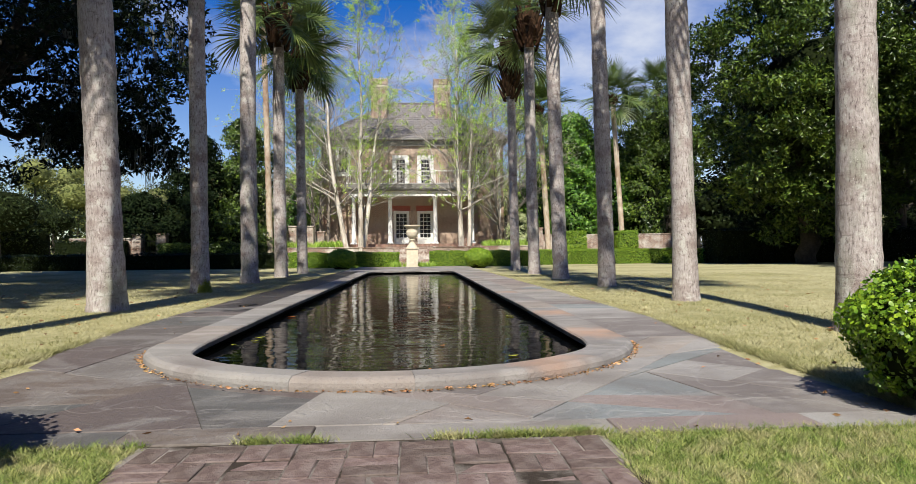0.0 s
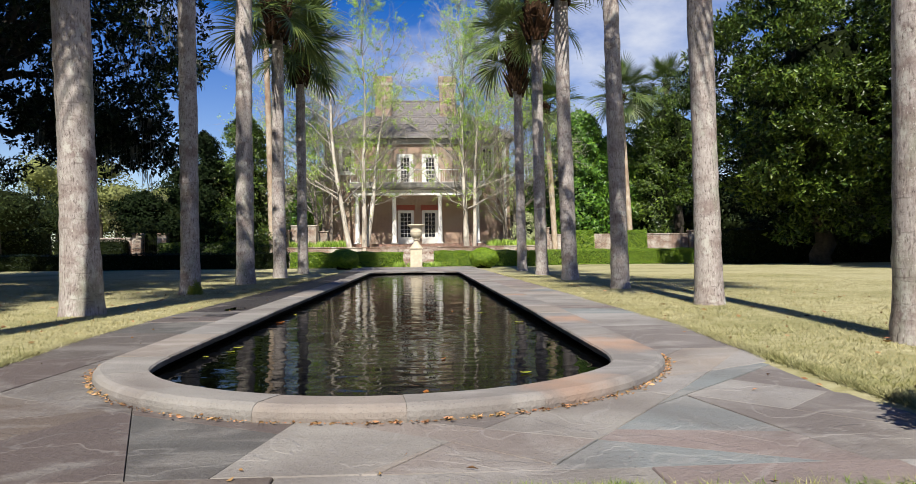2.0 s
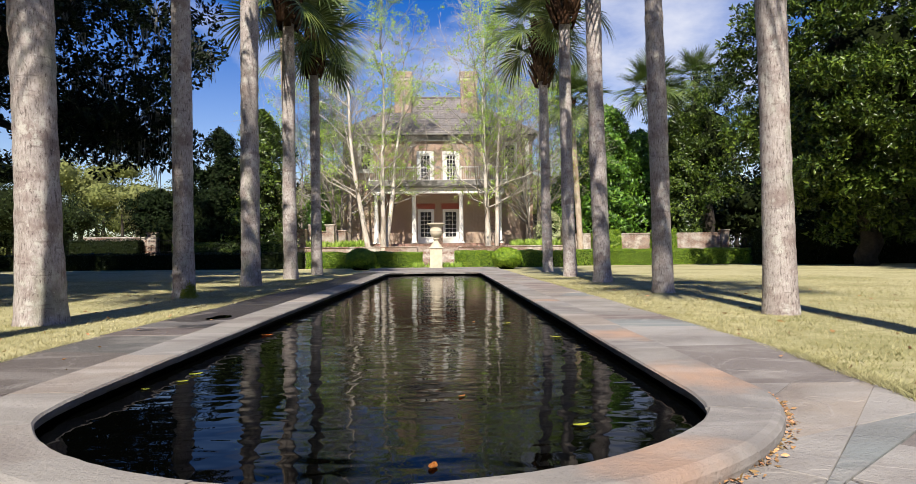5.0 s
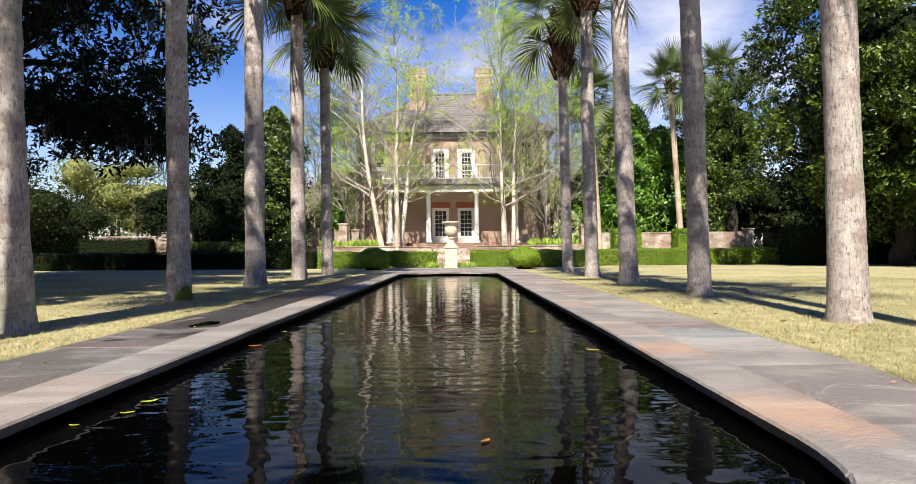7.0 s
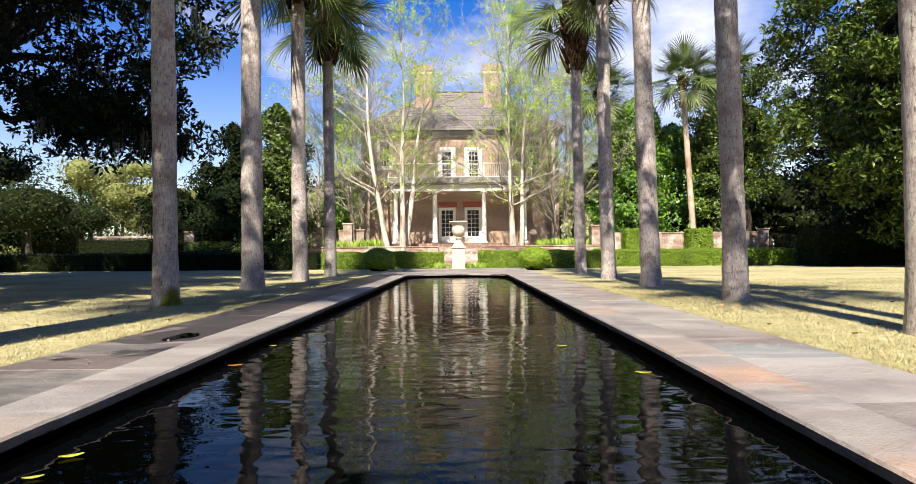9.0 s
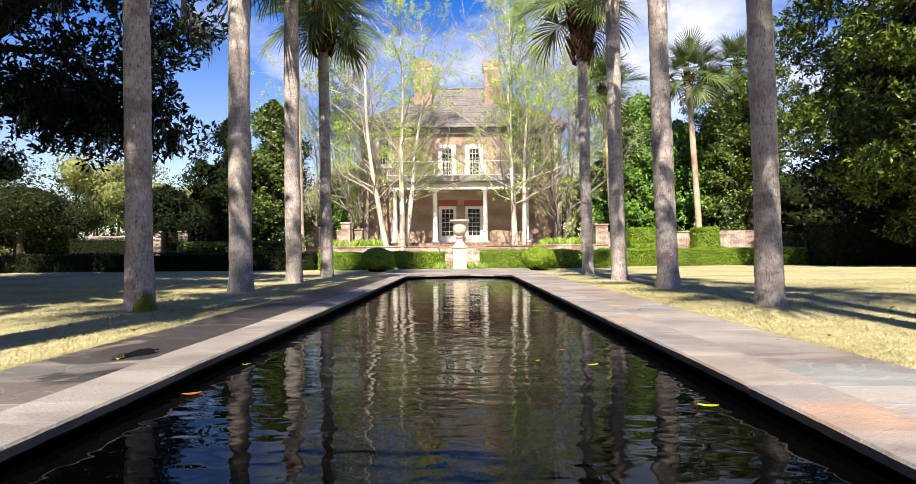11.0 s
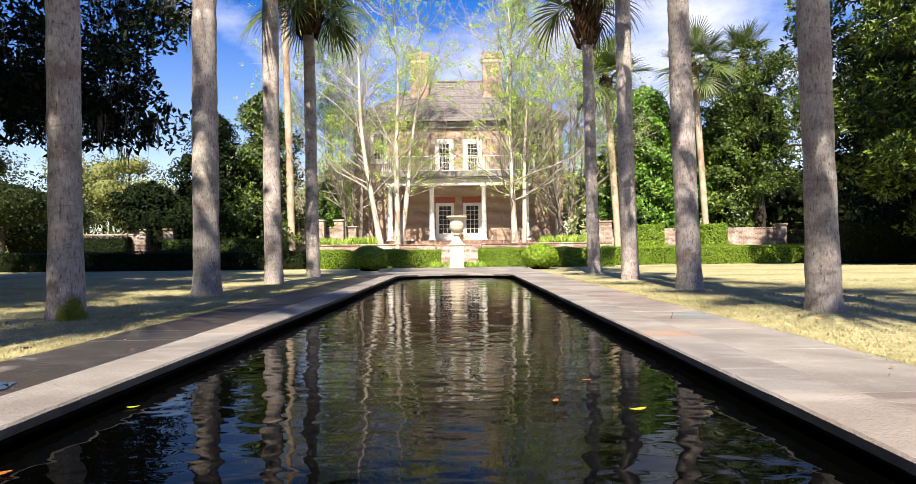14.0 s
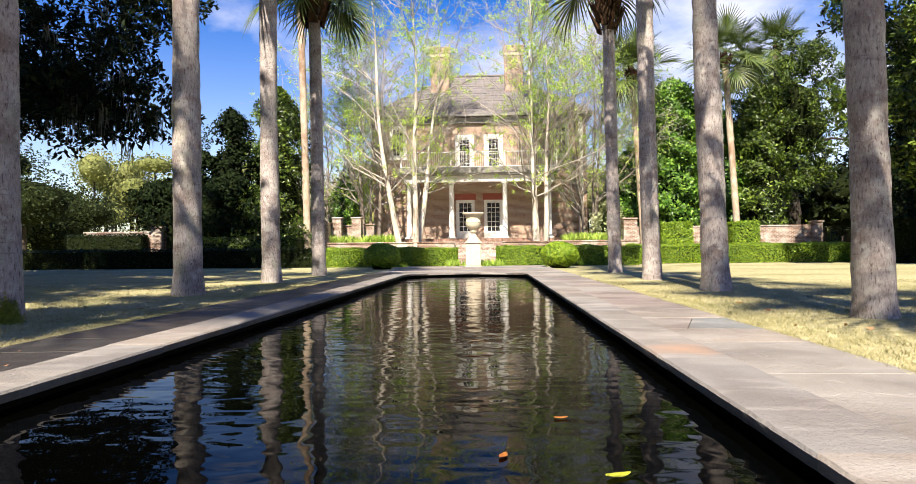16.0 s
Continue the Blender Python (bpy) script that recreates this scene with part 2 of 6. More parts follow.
def stone_flag(name, tints, wet=1.0, rough=0.7, riven=0.32):
    """Riven paving: each stone of its own tint, with broad soft mottles, pale worn streaks and fine grain."""
    m = surf(name, (0.085, 0.08, 0.078), (0.20, 0.19, 0.18), 3.0, rough, 0.5, 45, spec=0.3)
    n, l = m.node_tree.nodes, m.node_tree.links
    b = n["Principled BSDF"]
    co = n.new("ShaderNodeTexCoord")
    rp = n.new("ShaderNodeValToRGB")
    rp.color_ramp.interpolation = "CONSTANT"
    while len(rp.color_ramp.elements) < len(tints):
        rp.color_ramp.elements.new(0.5)
    for k, c in enumerate(tints):
        rp.color_ramp.elements[k].position, rp.color_ramp.elements[k].color = k / len(tints), (*c, 1)
    l.new(n.new("ShaderNodeObjectInfo").outputs["Random"], rp.inputs[0])
    col = rp.outputs[0]
    for scale, stretch, detail, a, z, c, top, kind in ((1.1, (1, 1, 1), 5, 0.38, 0.66, (0.12, 0.102, 0.096), 0.6, "MIX"), (1.7, (1, 1.3, 1), 6, 0.52, 0.66, (0.30, 0.285, 0.265), 0.5, "MIX"),
                                                       (0.8, (1, 4, 1), 7, 0.55, 0.64, (0.36, 0.34, 0.32), 0.35, "MIX"), (26, (1, 1, 1), 4, 0.35, 0.7, (0.45, 0.43, 0.42), 0.5, "OVERLAY"),
                                                       (90, (1, 1, 1), 2, 0.60, 0.75, (0.05, 0.042, 0.04), 0.5, "MIX")):
        mp = n.new("ShaderNodeMapping")
        mp.inputs["Scale"].default_value = stretch
        l.new(co.outputs["Object"], mp.inputs[0])
        t = n.new("ShaderNodeTexNoise")
        t.inputs["Scale"].default_value, t.inputs["Detail"].default_value, t.inputs["Distortion"].default_value = scale, detail, 0.6
        l.new(mp.outputs[0], t.inputs["Vector"])
        r = n.new("ShaderNodeMapRange")
        r.inputs["From Min"].default_value, r.inputs["From Max"].default_value, r.inputs["To Max"].default_value = a, z, top
        l.new(t.outputs["Fac"], r.inputs["Value"])
        x = n.new("ShaderNodeMix")
        x.data_type, x.blend_type = "RGBA", kind
        l.new(r.outputs[0], x.inputs[0])
        l.new(col, x.inputs[6])
        x.inputs[7].default_value = (*(v * wet for v in c), 1)
        col = x.outputs[2]
    t = n.new("ShaderNodeTexNoise")
    t.inputs["Scale"].default_value, t.inputs["Detail"].default_value, t.inputs["Distortion"].default_value = 1.9, 3.5, 0.8
    l.new(co.outputs["Object"], t.inputs["Vector"])
    off = n.new("ShaderNodeMath")
    off.operation = "SUBTRACT"
    off.inputs[1].default_value = 0.53
    l.new(t.outputs["Fac"], off.inputs[0])
    ab = n.new("ShaderNodeMath")
    ab.operation = "ABSOLUTE"
    l.new(off.outputs[0], ab.inputs[0])
    r = n.new("ShaderNodeMapRange")
    r.inputs["From Max"].default_value, r.inputs["To Min"].default_value, r.inputs["To Max"].default_value = 0.011, riven, 0.0
    l.new(ab.outputs[0], r.inputs["Value"])
    x = n.new("ShaderNodeMix")
    x.data_type = "RGBA"
    l.new(r.outputs[0], x.inputs[0])
    l.new(col, x.inputs[6])
    x.inputs[7].default_value = (*(v * wet for v in (0.34, 0.325, 0.31)), 1)
    l.new(x.outputs[2], b.inputs["Base Color"])
    step = n.new("ShaderNodeMapRange")
    step.inputs["From Min"].default_value, step.inputs["From Max"].default_value = -0.012, 0.012
    l.new(off.outputs[0], step.inputs["Value"])
    bp = n.new("ShaderNodeBump")
    bp.inputs["Strength"].default_value, bp.inputs["Distance"].default_value = 0.2 + riven, 0.007
    l.new(step.outputs[0], bp.inputs["Height"])
    l.new(b.inputs["Normal"].links[0].from_socket, bp.inputs["Normal"])
    l.new(bp.outputs[0], b.inputs["Normal"])
    return m


FLAG = stone_flag("riven bluestone flag", ((0.29, 0.275, 0.252), (0.215, 0.235, 0.235), (0.325, 0.288, 0.25), (0.24, 0.196, 0.182), (0.312, 0.30, 0.284), (0.19, 0.172, 0.162), (0.275, 0.238, 0.214)))


def rust_stain(m, spots, colour):
    """Orange iron stains at a few spots of a stone surface, broken up by noise."""
    n, l = m.node_tree.nodes, m.node_tree.links
    b = n["Principled BSDF"]
    col = b.inputs["Base Color"].links[0].from_socket
    pos = n.new("ShaderNodeNewGeometry")
    t = n.new("ShaderNodeTexNoise")
    t.inputs["Scale"].default_value, t.inputs["Detail"].default_value = 5.0, 6
    l.new(pos.outputs["Position"], t.inputs["Vector"])
    for x, y, reach in spots:
        d = n.new("ShaderNodeVectorMath")
        d.operation = "DISTANCE"
        d.inputs[1].default_value = (x, y, 0.1)
        l.new(pos.outputs["Position"], d.inputs[0])
        r = n.new("ShaderNodeMapRange")
        r.inputs["From Max"].default_value, r.inputs["To Min"].default_value, r.inputs["To Max"].default_value = reach, 1.0, 0.0
        l.new(d.outputs["Value"], r.inputs["Value"])
        a = n.new("ShaderNodeMath")
        l.new(r.outputs[0], a.inputs[0])
        l.new(t.outputs["Fac"], a.inputs[1])
        f = n.new("ShaderNodeMapRange")
        f.inputs["From Min"].default_value, f.inputs["From Max"].default_value, f.inputs["To Max"].default_value = 0.72, 1.4, 0.6
        l.new(a.outputs[0], f.inputs["Value"])
        x2 = n.new("ShaderNodeMix")
        x2.data_type = "RGBA"
        l.new(f.outputs[0], x2.inputs[0])
        l.new(col, x2.inputs[6])
        x2.inputs[7].default_value = (*colour, 1)
        col = x2.outputs[2]
    l.new(col, b.inputs["Base Color"])


COPE = stone_flag("weathered coping stone", ((0.262, 0.244, 0.225), (0.25, 0.238, 0.222), (0.272, 0.24, 0.212), (0.235, 0.228, 0.22)), 1.1, 0.78, 0.03)
rust_stain(COPE, ((1.90, 9.5, 0.6), (1.88, 7.6, 0.7), (1.12, 6.1, 0.5), (1.86, 13.5, 0.4)), (0.44, 0.265, 0.17))

BROWN_FLAG = stone_flag("darker brownish flag", ((0.125, 0.112, 0.104), (0.105, 0.104, 0.100), (0.145, 0.118, 0.10), (0.12, 0.098, 0.092), (0.15, 0.136, 0.126)), 0.8)
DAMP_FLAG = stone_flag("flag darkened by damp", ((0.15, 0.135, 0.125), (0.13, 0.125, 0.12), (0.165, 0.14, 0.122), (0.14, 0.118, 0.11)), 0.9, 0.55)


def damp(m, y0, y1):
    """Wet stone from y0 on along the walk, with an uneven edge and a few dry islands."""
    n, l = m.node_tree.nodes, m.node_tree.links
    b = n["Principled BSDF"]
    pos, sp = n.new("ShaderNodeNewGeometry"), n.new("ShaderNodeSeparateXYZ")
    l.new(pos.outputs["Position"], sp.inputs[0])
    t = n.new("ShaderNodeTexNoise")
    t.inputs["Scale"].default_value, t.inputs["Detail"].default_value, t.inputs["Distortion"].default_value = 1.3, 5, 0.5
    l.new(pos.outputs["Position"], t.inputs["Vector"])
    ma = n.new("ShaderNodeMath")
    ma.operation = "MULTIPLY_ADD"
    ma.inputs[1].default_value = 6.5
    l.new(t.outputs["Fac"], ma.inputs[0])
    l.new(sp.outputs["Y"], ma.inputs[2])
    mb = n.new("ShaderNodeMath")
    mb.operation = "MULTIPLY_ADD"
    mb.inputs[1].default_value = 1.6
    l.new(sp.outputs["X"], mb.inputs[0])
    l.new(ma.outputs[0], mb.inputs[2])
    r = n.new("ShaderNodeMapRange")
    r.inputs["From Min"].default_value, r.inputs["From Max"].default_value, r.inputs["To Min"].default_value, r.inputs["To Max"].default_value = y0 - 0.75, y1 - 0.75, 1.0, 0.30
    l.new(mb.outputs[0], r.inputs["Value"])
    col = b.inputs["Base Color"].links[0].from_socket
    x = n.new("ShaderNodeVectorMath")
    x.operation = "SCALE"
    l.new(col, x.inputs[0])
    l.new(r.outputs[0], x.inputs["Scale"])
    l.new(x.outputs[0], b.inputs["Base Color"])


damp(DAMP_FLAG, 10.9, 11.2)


PAVER = surf("purple clay paver", (0.108, 0.075, 0.066), (0.185, 0.138, 0.122), 14, 0.88, 0.8, 45, (0.20, 0.165, 0.15), 3.0, 0.6, vary=0.3, spec=0.2)
POOL_WALL = surf("near-black basin surface", (0.0048, 0.0048, 0.0036), (0.012, 0.0112, 0.0072), 12, 0.7, 0.3, 40, spec=0.2)
BARK = trunk_bark("grey palm bark", (0.13, 0.102, 0.094), (0.47, 0.425, 0.405), (0.55, 0.54, 0.50))
BOOT = surf("old palm boots", (0.0198, 0.0119, 0.00726), (0.0792, 0.0429, 0.0231), 8, 0.9, 0.8, 30, spec=0.15, vary=0.3)
TAN_BARK = surf("tan palm bark", (0.36, 0.27, 0.19), (0.52, 0.45, 0.36), 5, 0.9, 0.8, 26, (0.185, 0.099, 0.0594), 0.7, 0.7, stretch=(1, 1, 0.5), spec=0.15)
FROND = surf("palm frond", (0.040, 0.08, 0.016), (0.125, 0.165, 0.038), 2, 0.42, island=0.35, spec=0.5, translucent=0.15)
PETIOLE = surf("palm petiole", (0.0792, 0.0924, 0.0264), (0.145, 0.132, 0.0528), 5, 0.6)
# near-black: the shade on trees and hedges is put into the leaf colour
MAGNOLIA_SHADED = surf("glossy evergreen leaf with shade in its colour", (0.005, 0.010, 0.004), (0.012, 0.022, 0.007), 1.5, 0.42, island=0.5, spec=0.12)
# brighter copy, its wide colour spread stands in for lit tips and dark gaps
MAGNOLIA_LIT = surf("glossy magnolia leaf with lit and dark tones", (0.005, 0.015, 0.003), (0.095, 0.155, 0.02), 0.9, 0.34, island=0.65, spec=0.3, translucent=0.05)
BOXLEAF = surf("boxwood leaf", (0.07, 0.17, 0.008), (0.25, 0.38, 0.025), 8, 0.40, island=0.5, spec=0.5, translucent=0.15)
# lime growth, brightened beyond BOXLEAF to stand in for sun on the balls
LIME_LEAF = surf("lime boxwood leaf brightened as sunlit", (0.10, 0.22, 0.008), (0.32, 0.46, 0.03), 8, 0.42, island=0.5, spec=0.5, translucent=0.2)
HOLLY = surf("bright evergreen leaf", (0.03, 0.095, 0.010), (0.12, 0.26, 0.022), 2, 0.36, island=0.6, spec=0.5, translucent=0.1)
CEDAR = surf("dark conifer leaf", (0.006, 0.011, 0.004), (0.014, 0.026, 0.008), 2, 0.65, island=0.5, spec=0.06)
YOUNG = surf("young spring leaf", (0.29, 0.47, 0.06), (0.50, 0.65, 0.15), 1, 0.5, island=0.3, spec=0.3, translucent=0.35)
OLIVE = surf("olive spring foliage", (0.115, 0.135, 0.04), (0.19, 0.21, 0.07), 0.15, 0.8, island=0.35, c3=(0.11, 0.10, 0.07), scale3=0.05, amount3=0.8, spec=0.2)
DARK_GREEN = surf("very dark green foliage", (0.008, 0.016, 0.005), (0.028, 0.042, 0.011), 0.5, 0.6, island=0.4, spec=0.12)
PALE_BARK = surf("pale peeling bark", (0.46, 0.41, 0.34), (0.66, 0.61, 0.54), 7, 0.85, 0.6, 30, (0.264, 0.2, 0.152), 2.0, 0.6, stretch=(1, 1, 0.4))
GREY_BARK = surf("grey-brown bark", (0.13, 0.105, 0.085), (0.30, 0.255, 0.21), 9, 0.9, 0.6, 30, stretch=(1, 1, 0.4))
TWIG = surf("pale twig", (0.26, 0.235, 0.20), (0.46, 0.42, 0.37), 3, 0.9, island=0.2)
DARK_BARK = surf("dark oak bark", (0.0231, 0.0185, 0.0145), (0.0528, 0.0429, 0.033), 6, 0.95, 0.8, 20)
MOSS = surf("hanging moss", (0.132, 0.132, 0.112), (0.218, 0.218, 0.185), 5, 0.95, island=0.2, translucent=0.2)
PALE_LEAF = surf("pale blossoming shrub leaf", (0.272, 0.336, 0.112), (0.528, 0.544, 0.352), 6, 0.6, island=0.3, translucent=0.2)
GREEN_MOSS = surf("green moss", (0.17, 0.20, 0.02), (0.30, 0.32, 0.05), 25, 0.95, 0.8, 80)
BRICK = masonry("old red brick", (0.36, 0.185, 0.128), (0.13, 0.058, 0.045), (0.55, 0.475, 0.385), joint=0.016, patch=(0.47, 0.34, 0.25))
WALL_BRICK = masonry("garden wall brick", (0.26, 0.14, 0.10), (0.13, 0.075, 0.056), (0.42, 0.375, 0.32), patch=(0.56, 0.52, 0.46))
PORCH_BRICK = surf("porch edge brick", (0.15, 0.085, 0.065), (0.36, 0.22, 0.165), 6, 0.9, 0.4, 40, vary=0.35)
RED_LINTEL = surf("red brick lintel", (0.304, 0.08, 0.06), (0.368, 0.112, 0.08), 20, 0.85)
WHITE = surf("white paint", (0.74, 0.73, 0.70), (0.82, 0.81, 0.79), 6, 0.55, c3=(0.66, 0.64, 0.60), scale3=1.5, amount3=0.5)
ROOF = surf("grey slate roof", (0.104, 0.096, 0.1), (0.192, 0.176, 0.176), 5, 0.85, c3=(0.24, 0.216, 0.216), scale3=1.0, amount3=0.5, vary=0.12)
STONE = surf("cream limestone", (0.528, 0.456, 0.336), (0.624, 0.56, 0.432), 6, 0.8, 0.3, 50, (0.4, 0.352, 0.272), 2.0, 0.4)
IRON = surf("black iron", (0.012, 0.012, 0.012), (0.025, 0.025, 0.025), 20, 0.5, metal=0.6)
DRY_LEAF = surf("dry leaf", (0.15, 0.06, 0.03), (0.46, 0.28, 0.12), 2, 0.7, island=0.5, vary=0.0)
PALE_GREY = surf("grey gutter", (0.198, 0.191, 0.178), (0.264, 0.251, 0.238), 5, 0.6)


def pane_glass():
    m = bpy.data.materials.new("window glass")
    m.use_nodes = True
    b = m.node_tree.nodes["Principled BSDF"]
    b.inputs["Base Color"].default_value = (0.02, 0.022, 0.025, 1)
    b.inputs["Roughness"].default_value, b.inputs["IOR"].default_value, b.inputs["Specular IOR Level"].default_value = 0.04, 1.5, 0.7
    return m


GLASS = pane_glass()


def pond_water(name, waves):
    m = bpy.data.materials.new(name)
    m.use_nodes = True
    n, l = m.node_tree.nodes, m.node_tree.links
    b = n["Principled BSDF"]
    b.inputs["Base Color"].default_value = (0.0005, 0.0006, 0.0005, 1)
    b.inputs["Roughness"].default_value, b.inputs["IOR"].default_value, b.inputs["Specular IOR Level"].default_value = 0.012, 1.33, 0.085
    co = n.new("ShaderNodeTexCoord")
    last = None
    for stretch, scale, strength, dist in waves:
        mp = n.new("ShaderNodeMapping")
        mp.inputs["Scale"].default_value = stretch
        l.new(co.outputs["Object"], mp.inputs[0])
        z = n.new("ShaderNodeTexNoise")
        z.inputs["Scale"].default_value, z.inputs["Detail"].default_value, z.inputs["Distortion"].default_value = scale, 0.6, 0.3
        l.new(mp.outputs[0], z.inputs["Vector"])
        bp = n.new("ShaderNodeBump")
        bp.inputs["Strength"].default_value, bp.inputs["Distance"].default_value = strength, dist
        l.new(z.outputs["Fac"], bp.inputs["Height"])
        if last is not None:
            l.new(last, bp.inputs["Normal"])
        last = bp.outputs[0]
    l.new(last, b.inputs["Normal"])
    return m


WATER = pond_water("dark pool water", (((0.8, 1.25, 1), 1.7, 0.35, 0.024), ((1.1, 1.7, 1), 4.8, 0.35, 0.0105)))
STILL = pond_water("shallow still water", (((1, 1, 1), 2.0, 0.2, 0.0015),))


# ---- mesh helpers ----
def np_mesh(name, verts, faces):
    """A mesh from arrays; all faces have the same number of corners."""
    verts, faces = np.asarray(verts, np.float32), np.asarray(faces, np.int32)
    me = bpy.data.meshes.new(name)
    me.vertices.add(len(verts))
    me.vertices.foreach_set("co", verts.ravel())
    k = faces.shape[1]
    me.loops.add(faces.size)
    me.loops.foreach_set("vertex_index", faces.ravel())
    me.polygons.add(len(faces))
    me.polygons.foreach_set("loop_start", np.arange(0, faces.size, k, dtype=np.int32))
    me.update(calc_edges=True)
    return me


def part(name, data, material, parent=None, label="", smooth=False):
    """Links a bmesh, mesh or (verts, faces) as one object, under its thing if one is given."""
    if isinstance(data, bmesh.types.BMesh):
        me = bpy.data.meshes.new(name)
        data.to_mesh(me)
        data.free()
    elif isinstance(data, tuple):
        me = np_mesh(name, *data)
    else:
        me = data
    if material is not None and not me.materials:
        me.materials.append(material)
    if smooth:
        me.polygons.foreach_set("use_smooth", np.ones(len(me.polygons), bool))
    ob = new(name, me)
    ob.parent = parent
    return tagged(ob, label)


def thing(name, label, category, at=(0, 0, 0), turn=0.0, group="", kind=""):
    ob = new(name)
    ob.empty_display_size = 0.2
    ob.matrix_world = pose(*at, 0, 0, turn)
    return tagged(ob, label, category, group, kind)


def setting(ob, label, category):
    return tagged(ob, label, category, kind="structure")


def box(bm, x0, x1, y0, y1, z0, z1, bevel=0.0):
    m = Matrix.LocRotScale(((x0 + x1) / 2, (y0 + y1) / 2, (z0 + z1) / 2), None, (x1 - x0, y1 - y0, z1 - z0))
    vs = bmesh.ops.create_cube(bm, size=1, matrix=m)["verts"]
    if bevel:
        es = list({e for v in vs for e in v.link_edges})
        bmesh.ops.bevel(bm, geom=es, offset=bevel, segments=1, affect="EDGES")
    return bm


def boxed(*dims, bevel=0.0):
    return box(bmesh.new(), *dims, bevel=bevel)


def lathe(profile, sides=24):
    """A turned solid round z from (radius, height) pairs."""
    p = np.array(profile, float)
    a = np.linspace(0, 2 * np.pi, sides, endpoint=False)
    v = np.stack([p[:, 0, None] * np.cos(a), p[:, 0, None] * np.sin(a), np.repeat(p[:, 1, None], sides, 1)], -1).reshape(-1, 3)
    i, j = np.meshgrid(np.arange(len(p) - 1), np.arange(sides), indexing="ij")
    k = (j + 1) % sides
    f = np.stack([i * sides + j, i * sides + k, (i + 1) * sides + k, (i + 1) * sides + j], -1).reshape(-1, 4)
    return v, f


def tube(points, radii, sides=12, wobble=0.0, rng=None):
    """A tapered tube along points."""
    P, R = np.array(points, float), np.array(radii, float)
    T = np.gradient(P, axis=0)
    T /= np.linalg.norm(T, axis=1)[:, None] + 1e-9
    ref = np.where(np.abs(T[:, 2:3]) > 0.9, [[1.0, 0, 0]], [[0, 0, 1.0]])
    U = np.cross(T, ref)
    U /= np.linalg.norm(U, axis=1)[:, None]
    W = np.cross(T, U)
    a = np.linspace(0, 2 * np.pi, sides, endpoint=False)
    rr = np.repeat(R[:, None], sides, 1)
    if wobble:
        rr = rr * (1 + wobble * rng.standard_normal(rr.shape))
    v = P[:, None] + rr[..., None] * (np.cos(a)[None, :, None] * U[:, None] + np.sin(a)[None, :, None] * W[:, None])
    i, j = np.meshgrid(np.arange(len(P) - 1), np.arange(sides), indexing="ij")
    k = (j + 1) % sides
    f = np.stack([i * sides + j, i * sides + k, (i + 1) * sides + k, (i + 1) * sides + j], -1).reshape(-1, 4)
    return v.reshape(-1, 3), f


def sticks(P0, P1, R0, R1, sides=3):
    """Many thin tapered rods at once."""
    P0, P1 = np.asarray(P0, float), np.asarray(P1, float)
    T = P1 - P0
    T /= np.linalg.norm(T, axis=1)[:, None] + 1e-9
    ref = np.where(np.abs(T[:, 2:3]) > 0.9, [[1.0, 0, 0]], [[0, 0, 1.0]])
    U = np.cross(T, ref)
    U /= np.linalg.norm(U, axis=1)[:, None]
    W = np.cross(T, U)
    a = np.linspace(0, 2 * np.pi, sides, endpoint=False)
    ring = np.cos(a)[None, :, None] * U[:, None] + np.sin(a)[None, :, None] * W[:, None]
    v = np.concatenate([P0[:, None] + np.asarray(R0)[:, None, None] * ring, P1[:, None] + np.asarray(R1)[:, None, None] * ring], 1)
    b = (np.arange(len(P0)) * 2 * sides)[:, None]
    f = np.concatenate([b + np.array([[j, (j + 1) % sides, sides + (j + 1) % sides, sides + j]]) for j in range(sides)], 0)
    return v.reshape(-1, 3), f


def joined(*pieces):
    vs, fs, k = [], [], 0
    for v, f in pieces:
        vs.append(v), fs.append(np.asarray(f) + k)
        k += len(v)
    return np.concatenate(vs), np.concatenate(fs)


def unit(v):
    return v / (np.linalg.norm(v, axis=-1, keepdims=True) + 1e-9)


def leaf_mesh(pos, out, size, rng, aspect=0.45, fold=0.25, wild=0.7, along=False, blunt=False):
    """Leaves as folded diamonds: pos (n,3), out (n,3) the way each faces (or points, with along), size (n,)."""
    n = len(pos)
    d = unit(out + wild * rng.standard_normal((n, 3)))
    s = unit(np.cross(d, rng.standard_normal((n, 3))))
    u = np.cross(s, d)
    if not along:
        d, u = u, d
    L = np.asarray(size)[:, None]
    if blunt:
        q = [pos, pos + d * L * 0.35 + s * L * aspect * 0.42, pos + d * L * 0.75 + s * L * aspect * 0.5 + u * L * 0.06, pos + d * L, pos + d * L * 0.75 - s * L * aspect * 0.5 + u * L * 0.06, pos + d * L * 0.35 - s * L * aspect * 0.42]
        b = (np.arange(n) * 6)[:, None]
        f = np.concatenate([b + np.array([t]) for t in ((0, 1, 5), (1, 2, 5), (2, 4, 5), (2, 3, 4))], 1).reshape(-1, 3)
        return np.stack(q, 1).reshape(-1, 3), f
    mid = pos + d * L * 0.5
    v = np.stack([pos, mid + s * L * aspect * 0.5 + u * L * fold * 0.3, pos + d * L - u * L * 0.08, mid - s * L * aspect * 0.5 + u * L * fold * 0.3], 1)
    b = (np.arange(n) * 4)[:, None]
    f = np.concatenate([b + np.array([[0, 1, 2]]), b + np.array([[0, 2, 3]])], 1).reshape(-1, 3)
    return v.reshape(-1, 3), f


